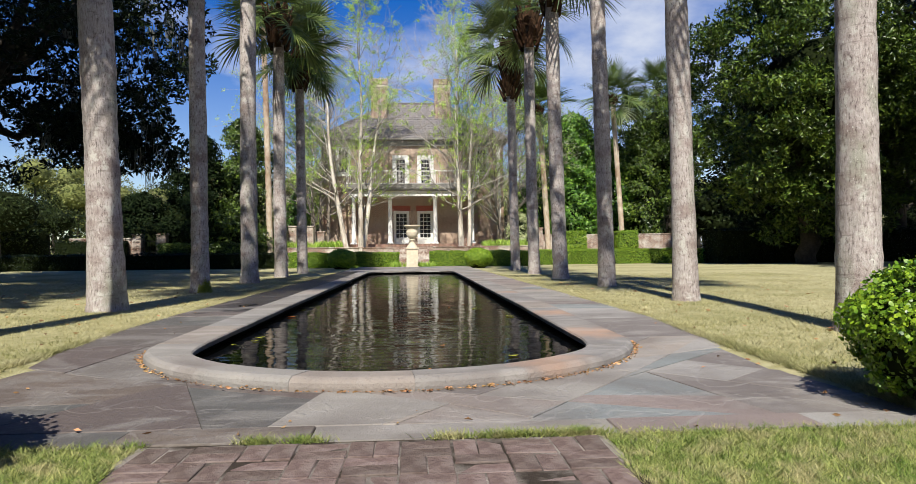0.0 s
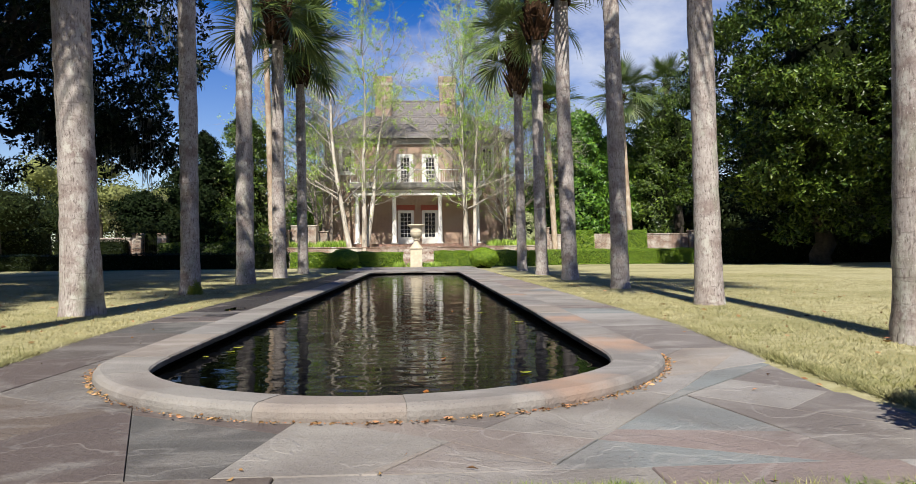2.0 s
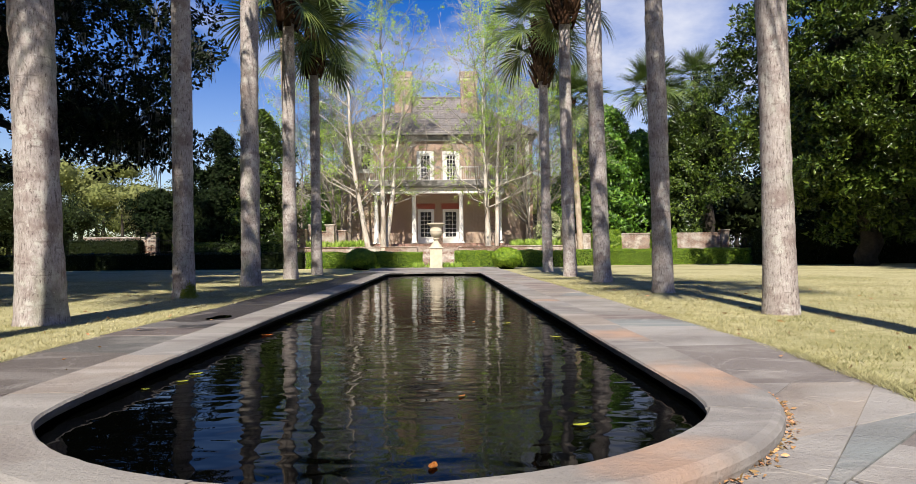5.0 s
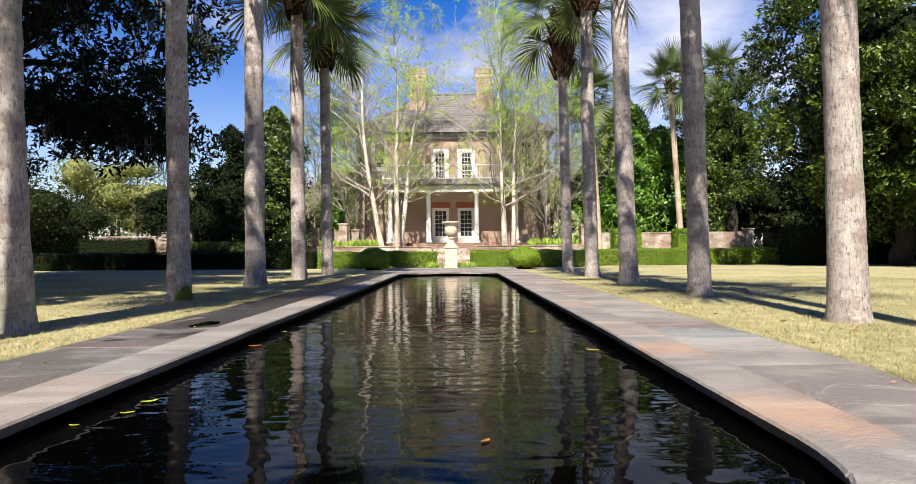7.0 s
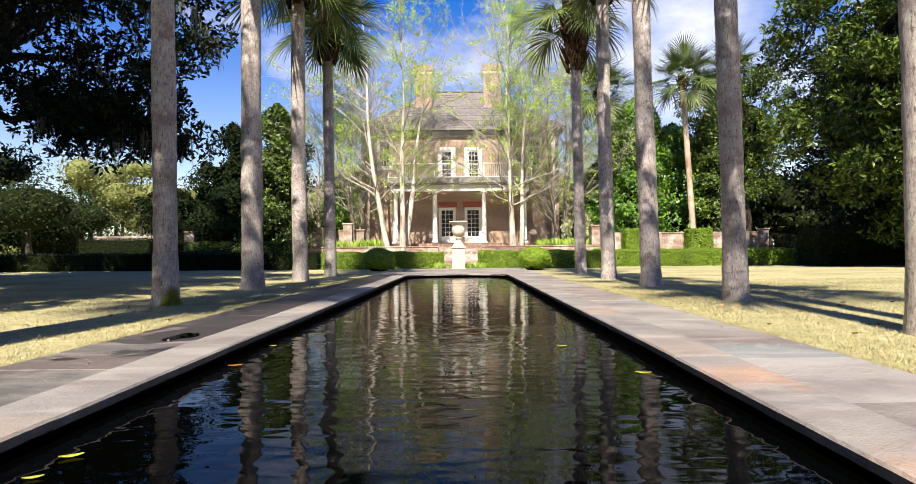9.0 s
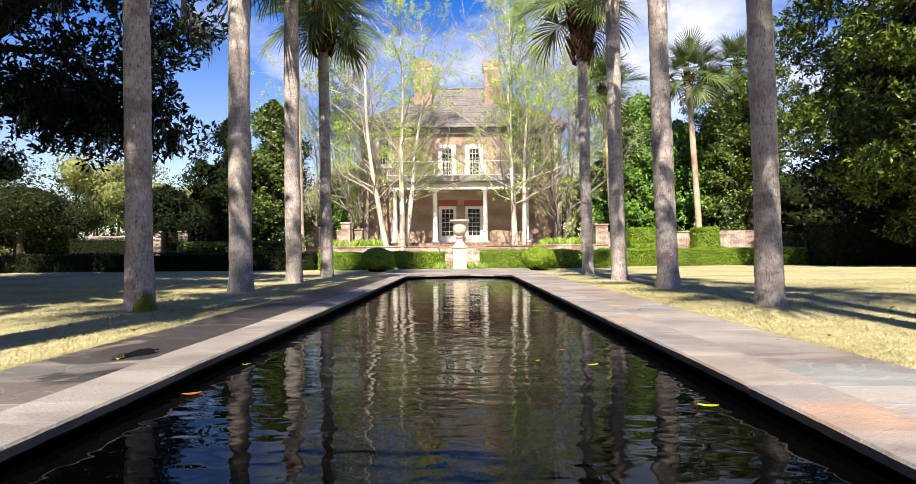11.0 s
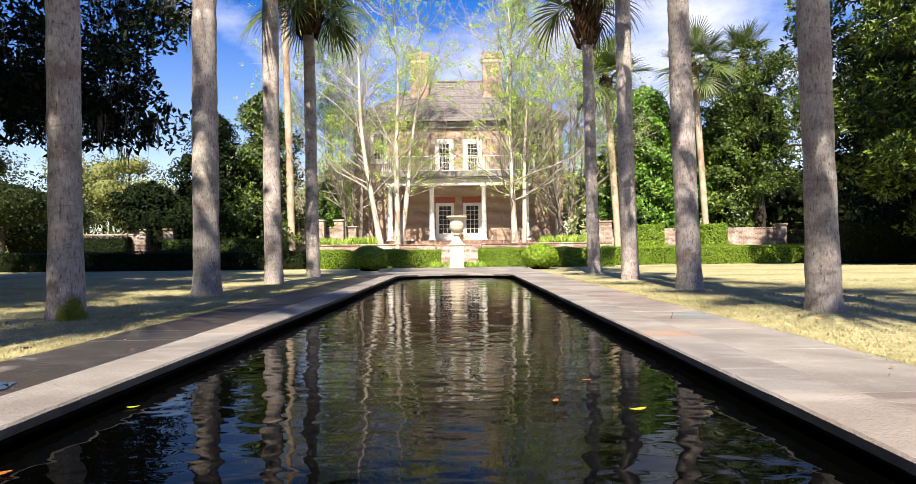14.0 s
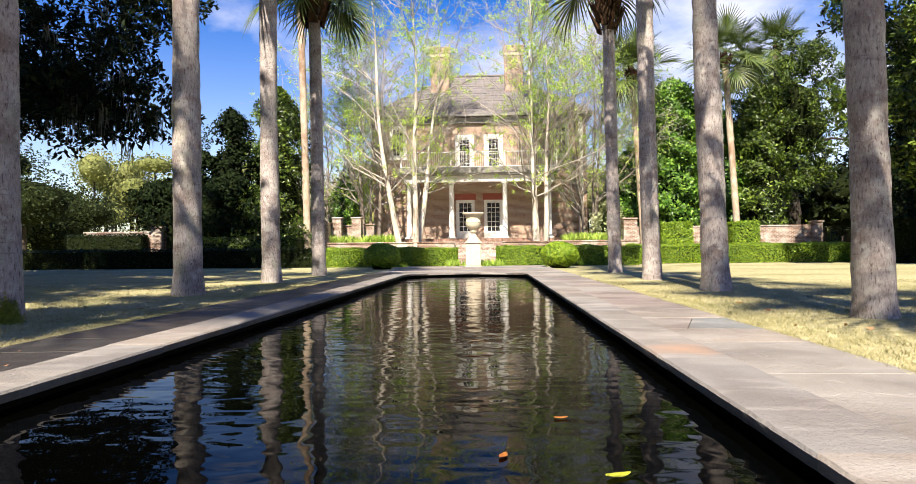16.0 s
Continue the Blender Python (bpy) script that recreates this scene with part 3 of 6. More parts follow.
def blob_points(blobs, n, rng, shell=0.35, lumpy=1.0):
    """Points near the skins of ellipsoids (x, y, z, rx, ry, rz), and the outward ways."""
    B = np.array(blobs, float)
    area = B[:, 3] * B[:, 4] + B[:, 4] * B[:, 5] + B[:, 3] * B[:, 5]
    k = rng.choice(len(B), n, p=area / area.sum())
    d = unit(rng.standard_normal((n, 3)))
    r = 1 - shell * rng.random(n) ** 1.6
    lump = 1 + lumpy * 0.16 * np.sin(5 * d[:, 0] + 3 * k) * np.sin(6 * d[:, 2] + k) + lumpy * 0.1 * np.sin(11 * d[:, 1] + 2 * k)
    return B[k, :3] + d * B[k, 3:] * (r * lump)[:, None], unit(d / B[k, 3:])


def rosettes(pos, out, rng, per=5, spread=0.12):
    p = np.repeat(pos, per, 0) + spread * 0.3 * rng.standard_normal((len(pos) * per, 3))
    return p, np.repeat(out, per, 0)


# ---- ground ----
HALF, NEAR, FAR = 1.65, 5.85, 28.45       # pool's inner half-width and ends on the axis
EDGE = 2.90                                # lawn begins


def pave_z(y):
    """Paving dips a hand's width below the coping at the near end."""
    s = min(max((y - 6.0) / 3.2, 0), 1)
    return -0.062 + 0.098 * s * s * (3 - 2 * s)


def cope_z(y):
    s = min(max((y - 6.5) / 4.5, 0), 1)
    return 0.030 + 0.032 * s


def ground_z(x, y):
    if abs(x) < 1.9 and 6.6 < y < 28.5:
        return -0.2
    if abs(x) < EDGE - 0.01 and 4.54 < y < 37.2:
        return pave_z(y) - 0.05
    if y < 4.56:
        return -0.075 if abs(x) > 1.07 else -0.13
    s = min(max((y - 4.6) / 4, 0), 1)
    return -0.07 + 0.07 * s


def ground_sheet():
    xs = np.array(sorted({-900, -300, -120, -60, *np.arange(-40, -6, 2.0), *np.arange(-6, -2.95, 0.5), -EDGE - 0.01, -EDGE + 0.01, -2.4, -2.0, -1.6, -1.08, -1.06, -0.5, 0,
                          0.5, 1.06, 1.08, 1.6, 2.0, 2.4, EDGE - 0.01, EDGE + 0.01, *np.arange(3.5, 6.1, 0.5), *np.arange(8, 41, 2.0), 60, 120, 300, 900}))
    ys = np.array(sorted({-600, -100, -40, -20, -8, -2, 0, 1.5, 3, 4, 4.53, 4.57, *np.arange(5, 12, 0.5), *np.arange(12, 37, 1.0), 37.19, 37.21, 39, 42, 46, 50, 55, 60, 70, 90, 120, 200, 500, 1500}))
    g = random.Random(4)
    V = [(x, y, ground_z(x, y) + (g.uniform(-0.012, 0.012) if abs(x) > EDGE + 0.3 and y > 5 else 0)) for y in ys for x in xs]
    nx = len(xs)
    F = []
    for j in range(len(ys) - 1):
        for i in range(nx - 1):
            cx, cy = (xs[i] + xs[i + 1]) / 2, (ys[j] + ys[j + 1]) / 2
            if abs(cx) < 1.75 and 7.2 < cy < 27.0:
                continue
            F.append((j * nx + i, j * nx + i + 1, (j + 1) * nx + i + 1, (j + 1) * nx + i))
    ob = part("ground", (V, F), LAWN)
    return setting(ob, "dormant straw-coloured lawn in sun and shade", "lawn")


ground_sheet()


def bed(x0, x1, y0, y1, step):
    """Dark earth under the paving joints."""
    ys = np.arange(y0, y1 + 1e-6, step)
    V = [(x, y, pave_z(y) - 0.010) for y in ys for x in (x0, x1)]
    return V, [(2 * j, 2 * j + 1, 2 * j + 3, 2 * j + 2) for j in range(len(ys) - 1)]


# ---- pool ----
def bow(half, crown, radius, straight, n=24):
    """The near end from -x to +x: a broad arc that turns into the straight sides through short shoulders."""
    xa = half * 0.93
    ya = crown + radius - math.sqrt(radius * radius - xa * xa)
    slope = xa / math.sqrt(radius * radius - xa * xa)
    m = max(n // 5, 3)
    side = []
    for i in range(m):
        t = i / m
        qx = (1 - t) ** 2 * half + 2 * t * (1 - t) * half + t * t * xa
        qy = (1 - t) ** 2 * straight + 2 * t * (1 - t) * (ya + (half - xa) * slope) + t * t * ya
        side.append((qx, qy))
    k = n - 2 * m
    arc = []
    for i in range(k + 1):
        a = math.asin(xa / radius) * (2 * i / k - 1)
        arc.append((radius * math.sin(a), crown + radius * (1 - math.cos(a))))
    return [(-x, y) for x, y in side] + arc + side[::-1]


def mirrored(pts):
    """The near end's curve turned over to the far end."""
    return [(x, NEAR + FAR - y) for x, y in pts]


def near_inner(grow=0.0, n=24):
    return bow(HALF + grow, NEAR - grow, 1.80 + grow, 7.35, n)


def near_outer(grow=0.0, n=24):
    return bow(HALF + 0.45 + grow, NEAR - 0.26 - grow, 2.20 + grow, 7.35, n)


def pool_outline(grow=0.0):
    near = near_inner(grow)
    far = mirrored(near_inner(grow))[::-1]
    return near + far


def ring_strip(a, b, za, zb):
    n = len(a)
    V = [(x, y, za) for x, y in a] + [(x, y, zb) for x, y in b]
    return V, [(i, (i + 1) % n, n + (i + 1) % n, n + i) for i in range(n)]


pool = thing("reflecting_pool", "long dark reflecting pool with bowed ends and stone coping", "pool", (0, 17, 0), kind="structure")
inner = pool_outline(0.11)
basin = ring_strip(inner, inner, 0.02, -0.75)
bv = [(x, y - 17, z) for x, y, z in basin[0]]
part("basin_wall", (bv, basin[1]), POOL_WALL, pool, "near-black pool wall")
bmf = bmesh.new()
bmf.faces.new([bmf.verts.new((x, y - 17, -0.74)) for x, y in inner])
part("basin_floor", bmf, POOL_WALL, pool)
WATER_Z = -0.058
bmw = bmesh.new()
bmw.faces.new([bmw.verts.new((x, y, WATER_Z)) for x, y in pool_outline(0.10)])
water = part("water", bmw, WATER)
setting(water, "still dark pool water with small ripples mirroring house", "water")


def coping_piece(inner_pts, outer_pts, lift, name="coping_stone"):
    """One coping stone between matching inner and outer points: bullnosed outside, overhanging the water."""
    worn = random.Random(int(1000 * (inner_pts[0][0] + 3 * inner_pts[0][1])))
    n = max(8, int(length(inner_pts) / 0.07)) if inner_pts[0][1] < 16 else len(inner_pts)
    inner_pts, outer_pts = along(inner_pts, 0, length(inner_pts), n), along(outer_pts, 0, length(outer_pts), n)
    rows = []
    for (xi, yi), (xo, yo) in zip(inner_pts, outer_pts):
        low, top = min(pave_z(yo) - 0.03, 0.0), cope_z((yi + yo) / 2) + lift
        w = Vector((xo - xi, yo - yi))
        L = w.length
        w = w / L
        chip = worn.uniform(0, 0.006) + (worn.uniform(0.002, 0.006) if worn.random() < 0.15 else 0)
        sec = [(0.014 + worn.uniform(0, 0.008), top - 0.062), (0.006 + worn.uniform(0, 0.006), top - 0.040), (chip * 0.6, top - 0.014), (0.010 + chip, top - 0.001), (0.05, top), (L - 0.05, top), (L - 0.02, top - 0.012), (L - 0.004, top - 0.035), (L, top - 0.065), (L - 0.008, low)]
        rows.append([(xi + w.x * d, yi + w.y * d, z) for d, z in sec])
    k = len(rows[0])
    V = [p for r in rows for p in r]
    F = [(i * k + j, (i + 1) * k + j, (i + 1) * k + (j + 1) % k, i * k + (j + 1) % k) for i in range(n - 1) for j in range(k)]
    bm = bmesh.new()
    vs = [bm.verts.new((x, y - 17, z)) for x, y, z in V]
    for f in F:
        bm.faces.new([vs[i] for i in f])
    bm.faces.new([vs[j] for j in range(k)][::-1])
    bm.faces.new([vs[(n - 1) * k + j] for j in range(k)])
    bmesh.ops.recalc_face_normals(bm, faces=bm.faces)
    ob = part(name, bm, COPE, pool)
    return ob


def along(pts, a, b, n):
    """n points along a polyline between arc lengths a and b."""
    P = np.array(pts)
    s = np.concatenate([[0], np.cumsum(np.linalg.norm(np.diff(P, axis=0), axis=1))])
    q = np.linspace(a, b, n)
    return [(float(np.interp(t, s, P[:, 0])), float(np.interp(t, s, P[:, 1]))) for t in q]


def length(pts):
    return float(np.linalg.norm(np.diff(np.array(pts), axis=0), axis=1).sum())


def coping():
    g = random.Random(7)
    W, END = 0.45, NEAR + FAR - 7.35
    for sign in (-1, 1):
        if sign < 0:
            a, b = near_inner(0, 60), near_outer(0, 60)
        else:
            a, b = mirrored(near_inner(0, 60)), mirrored(near_outer(0, 60))
        la, lb = length(a), length(b)
        cuts = [0, 0.13, 0.26, 0.395, 0.53, 0.66, 0.79, 0.9, 1.0]
        for u, v in zip(cuts, cuts[1:]):
            e = 0.00015
            coping_piece(along(a, (u + e) * la, (v - e) * la, 8), along(b, (u + e) * lb, (v - e) * lb, 8), g.uniform(-0.003, 0.003))
    for side in (-1, 1):
        y = 7.35
        while y < END - 0.05:
            y2 = min(y + g.uniform(0.9, 1.5), END)
            if END - y2 < 0.5:
                y2 = END
            q = [(side * HALF, y + 0.0015), (side * HALF, y2 - 0.0015)]
            o = [(side * (HALF + W), y + 0.0015), (side * (HALF + W), y2 - 0.0015)]
            coping_piece(q, o, g.uniform(-0.003, 0.003))
            y = y2


coping()

# ---- palms ----
def frond_mesh(seed, droop, n=38):
    """A costapalmate fan on its petiole, growing along +x from the origin; blades arch and hang at their tips."""
    r = np.random.default_rng(seed)
    t = np.linspace(0, 1, 5)
    pet = np.stack([0.95 * t, 0 * t, -droop * 0.32 * t ** 2], 1)
    pieces = [tube(pet, 0.022 - 0.009 * t, 5)]
    hub = pet[-1]
    ax = unit(np.array([0.95, 0, -droop * 0.64]))
    side = np.array([0, 1.0, 0])
    upv = np.cross(ax, side) * -1
    upv = upv if upv[2] > 0 else -upv
    for i in range(n):
        a = math.radians(-128 + 256 * i / (n - 1))
        L = (1.08 - 0.24 * abs(a / 2.2) ** 2) * r.uniform(0.9, 1.08)
        root = hub + ax * 0.30 * max(math.cos(a), 0)
        d = ax * math.cos(a) + side * math.sin(a) + upv * (0.10 + 0.22 * abs(math.sin(a)))
        d /= np.linalg.norm(d)
        cross = unit(np.cross(d, upv))
        hang = r.uniform(0.12, 0.42) * (0.5 + droop)
        pts = [root + d * L * s - np.array([0, 0, hang * L * s ** 2.6]) for s in (0.0, 0.4, 0.72, 1.0)]
        wid = [0.008, 0.026, 0.018, 0.002]
        v, f = [], []
        for p, w in zip(pts, wid):
            v += [p - cross * w, p + upv * w * 0.55, p + cross * w]
        for s in range(3):
            f += [(s * 3, s * 3 + 1, s * 3 + 4, s * 3 + 3), (s * 3 + 1, s * 3 + 2, s * 3 + 5, s * 3 + 4)]
        pieces.append((np.array(v), np.array(f)))
    me = np_mesh("frond", *joined(*pieces))
    me.materials.append(FROND)
    return me


FRONDS = [frond_mesh(1, 0.1), frond_mesh(2, 0.3), frond_mesh(3, 0.5), frond_mesh(4, 0.8)]


def boot_mesh():
    """A split old leaf base."""
    bm = bmesh.new()
    sec = [(0.0, 0.075, 0.02), (0.10, 0.06, 0.02), (0.22, 0.035, 0.015), (0.33, 0.02, 0.008)]
    rings = []
    for s, w, th in sec:
        rings.append([bm.verts.new((s * 0.30 + 0.02 + dx * th, sy * w, s)) for dx, sy in ((-1, -1), (-1, 1), (1, 0.8), (1, -0.8))])
    for a, b in zip(rings, rings[1:]):
        for i in range(4):
            bm.faces.new((a[i], a[(i + 1) % 4], b[(i + 1) % 4], b[i]))
    bm.faces.new(rings[-1])
    me = bpy.data.meshes.new("leaf_base")
    bm.to_mesh(me)
    bm.free()
    me.materials.append(BOOT)
    return me


BOOT_MESH = boot_mesh()


def palm(x, y, height, radius, lean=(0.0, 0.0), seed=0, bark=None, boots=0.9, fronds=25, z0=0.0, moss=False, label="tall cabbage palm with rough grey trunk on the lawn", reach=1.0, bulge=1.0):
    r = np.random.default_rng(seed + 50)
    ob = thing("palm_tree", label, "palm tree", (x, y, z0), group="palms along the pool")
    n = 90
    s = np.linspace(0, 1, n)
    bend = np.sin(s * 3.0 + seed) * 0.04
    cx, cy = lean[0] * height * s + bend - bend[0], lean[1] * height * s
    flare = 1 + 0.26 * np.exp(-s * height / 0.28) + 0.04 * np.exp(-s * height / 1.6)
    rings = 1 + 0.016 * np.sin(s * height * 9 + 2 * np.sin(s * 7 + seed)) + 0.03 * np.sin(s * height * 1.7 + seed) + 0.012 * r.standard_normal(n)
    pts = np.stack([cx, cy, s * (height + 0.12) - 0.12], 1)
    v, f = tube(pts, radius * flare * rings * (0.98 - 0.13 * s), 26, 0.014, r)
    part("trunk", (v, f), bark or BARK, ob, smooth=True)
    top = np.array([cx[-1], cy[-1], height])
    if moss:
        ma, mh = r.normal(-0.75, 0.34, 2600), np.abs(r.normal(0, 0.12, 2600))
        mk = mh < 0.32 - 0.30 * np.abs(ma + 0.75) + 0.05 * np.sin(ma * 13)
        ma, mh = ma[mk], mh[mk]
        mr = radius * (1.02 + 0.30 * np.exp(-mh / 0.35)) + r.uniform(0.0, 0.012, len(ma))
        mp = np.stack([mr * np.cos(ma), mr * np.sin(ma), mh], 1)
        mo = np.stack([np.cos(ma), np.sin(ma), np.full(len(ma), 0.3)], 1)
        part("moss", leaf_mesh(mp, mo, r.uniform(0.012, 0.028, len(mp)), r, 0.7), GREEN_MOSS, ob, "green moss at the trunk's foot")['kind'] = 'stuff'
    k = int(34 * boots)
    for i in range(k):
        h = -boots * 0.95 * (1 - i / k) + 0.02
        a = i * 2.4 + r.uniform(-0.2, 0.2)
        bo = part("leaf_base", BOOT_MESH, None, ob)
        rad = radius * 0.92 * bulge * (1.0 + 0.35 * math.sin(math.pi * min(max((h + boots * 0.9) / (boots + 0.1), 0), 1)))
        sc = r.uniform(1.2, 1.7) * bulge
        bo.matrix_local = Matrix.Translation((top[0] + rad * math.cos(a), top[1] + rad * math.sin(a), top[2] + h)) @ pose(0, 0, 0, 0, r.uniform(-12, 14), math.degrees(a)) @ Matrix.Scale(sc, 4)
    heart = tube([top + (0, 0, -0.25), top + (0, 0, 0.2), top + (0, 0, 0.5)], [radius * 1.05, radius * 1.0, 0.05], 10)
    part("heart", heart, BOOT, ob)
    for i in range(fronds):
        u = (i + 0.5) / fronds
        el = 80 - 108 * u ** 0.9 + r.uniform(-8, 8)
        a = i * 137.5 + r.uniform(-14, 14)
        me = FRONDS[min(int(u * 4 + r.uniform(-0.4, 0.4)), 3) if u > 0.1 else 0]
        fo = part("frond", me, None, ob)
        sc = r.uniform(0.95, 1.2) * reach
        fo.matrix_local = Matrix.Translation(Vector(top) + Vector((0, 0, 0.28 - 0.25 * u))) @ pose(0, 0, 0, 0, 0, a) @ pose(0, 0, 0, 0, -el, 0) @ pose(0, 0, 0, r.uniform(-25, 25), 0, 0) @ Matrix.Scale(sc, 4)
    return ob


palm(-4.36, 7.25, 10.6, 0.22, (-0.01, 0.0), 16, fronds=26, reach=1.2, label="tall cabbage palm beside the shaded paving")
palm(-4.33, 11.43, 11.0, 0.245, (-0.037, 0.0), 1, fronds=9, reach=1.0)
palm(-4.40, 15.80, 10.7, 0.185, (0.0, 0.0), 2, fronds=5, reach=0.9, moss=True, label="tall cabbage palm with mossy foot on shaded lawn")
palm(-4.43, 20.10, 10.4, 0.235, (0.004, 0.0), 3, fronds=7)
palm(-4.41, 24.30, 8.9, 0.215, (-0.012, 0.0), 4, fronds=19, boots=1.2, bulge=1.15)
palm(-4.41, 28.55, 8.8, 0.20, (-0.022, 0.0), 5, fronds=30, boots=1.5, bulge=1.3, label="cabbage palm with dark swollen boots below its crown")
palm(4.56, 7.70, 10.5, 0.195, (-0.005, 0.0), 6, fronds=22, reach=1.15, label="tall cabbage palm with lichened trunk beside a clipped bush")
palm(4.46, 11.66, 11.2, 0.185, (-0.021, 0.0), 7, fronds=9, reach=1.0)
palm(4.44, 15.92, 10.6, 0.183, (-0.013, 0.0), 8, fronds=5)
palm(4.34, 20.18, 8.9, 0.215, (-0.016, 0.0), 9, fronds=11, boots=1.4)
palm(4.34, 24.40, 9.0, 0.205, (-0.017, 0.0), 10, fronds=15, boots=1.2, bulge=1.2, reach=0.88)
palm(4.38, 29.04, 9.4, 0.195, (-0.026, 0.0), 11, fronds=25, boots=2.4, bulge=1.15, label="slender cabbage palm with ragged brown boots below its crown")
palm(-9.05, 44.0, 16.5, 0.20, (-0.028, 0.0), 12, bark=TAN_BARK, z0=0.0, label="tall pale-trunked palm behind the hedge")
palm(9.66, 48.0, 10.9, 0.21, (-0.055, 0.0), 13, bark=TAN_BARK, boots=0.7, z0=0.0, label="leaning tan-trunked palm beside the house", reach=1.1)
palm(15.40, 49.0, 11.9, 0.20, (-0.050, 0.0), 14, bark=TAN_BARK, boots=0.5, z0=0.0, label="leaning tan-trunked palm behind the brick wall", reach=1.1)
palm(21.3, 56.5, 14.6, 0.20, (-0.02, 0.0), 15, bark=TAN_BARK, boots=0.5, z0=0.0, label="palm crown among dark evergreen trees", reach=1.1)


# ---- house ----
HY = 53.0
house = thing("house", "two-storey old red brick house with slate hip roof and white porch", "house", (0, HY, 0))


def holed_wall(x0, x1, z0, z1, thick, holes):
    """A wall in the x-z plane with rectangular openings right through it."""
    xs = sorted({x0, x1, *[h[0] for h in holes], *[h[1] for h in holes]})
    zs = sorted({z0, z1, *[h[2] for h in holes], *[h[3] for h in holes]})
    bm = bmesh.new()
    ids = {}

    def vert(x, y, z):
        if (x, y, z) not in ids:
            ids[x, y, z] = bm.verts.new((x, y, z))
        return ids[x, y, z]

    solid = {}
    for i in range(len(xs) - 1):
        for j in range(len(zs) - 1):
            cx, cz = (xs[i] + xs[i + 1]) / 2, (zs[j] + zs[j + 1]) / 2
            solid[i, j] = not any(a < cx < b and c < cz < d for a, b, c, d in holes)
    for (i, j), s in solid.items():
        if not s:
            continue
        a, b, c, d = xs[i], xs[i + 1], zs[j], zs[j + 1]
        bm.faces.new((vert(a, 0, c), vert(b, 0, c), vert(b, 0, d), vert(a, 0, d)))
        bm.faces.new((vert(a, thick, c), vert(a, thick, d), vert(b, thick, d), vert(b, thick, c)))
        for di, dj, e in ((-1, 0, ((a, c), (a, d))), (1, 0, ((b, d), (b, c))), (0, -1, ((b, c), (a, c))), (0, 1, ((a, d), (b, d)))):
            if not solid.get((i + di, j + dj), False):
                (p, q), (r, s2) = e
                bm.faces.new((vert(p, 0, q), vert(r, 0, s2), vert(r, thick, s2), vert(p, thick, q)))
    bmesh.ops.recalc_face_normals(bm, faces=bm.faces)
    return bm


DOORS = [(-1.55, -0.33, 1.43, 4.03), (0.31, 1.53, 1.43, 4.03)]
UPPER = [(-1.60, -0.32, 5.84, 8.38), (0.33, 1.61, 5.84, 8.38)]
SIDES = [(-5.98, -4.84, 6.85, 9.05), (4.80, 5.94, 6.85, 9.05)]
part("wall", holed_wall(-7.1, 7.1, 0, 9.6, 0.35, DOORS + UPPER + SIDES), BRICK, house)
for sx in (-1, 1):
    w = boxed(-0.175, 0.175, 0.35, 8.0, 0, 9.6)
    ob = part("wall", w, BRICK, house)
    ob.location.x = sx * 6.925
part("wall", boxed(-7.1, 7.1, 8.0, 8.35, 0, 9.6), BRICK, house)
part("floor", boxed(-6.7, 6.7, 0.36, 7.9, 5.3, 5.5), DARK_BARK, house, "dark inner floor")
part("room_back", boxed(-6.7, 6.7, 3.0, 3.1, 0.1, 9.5), DARK_BARK, house, "dim room wall behind the windows")


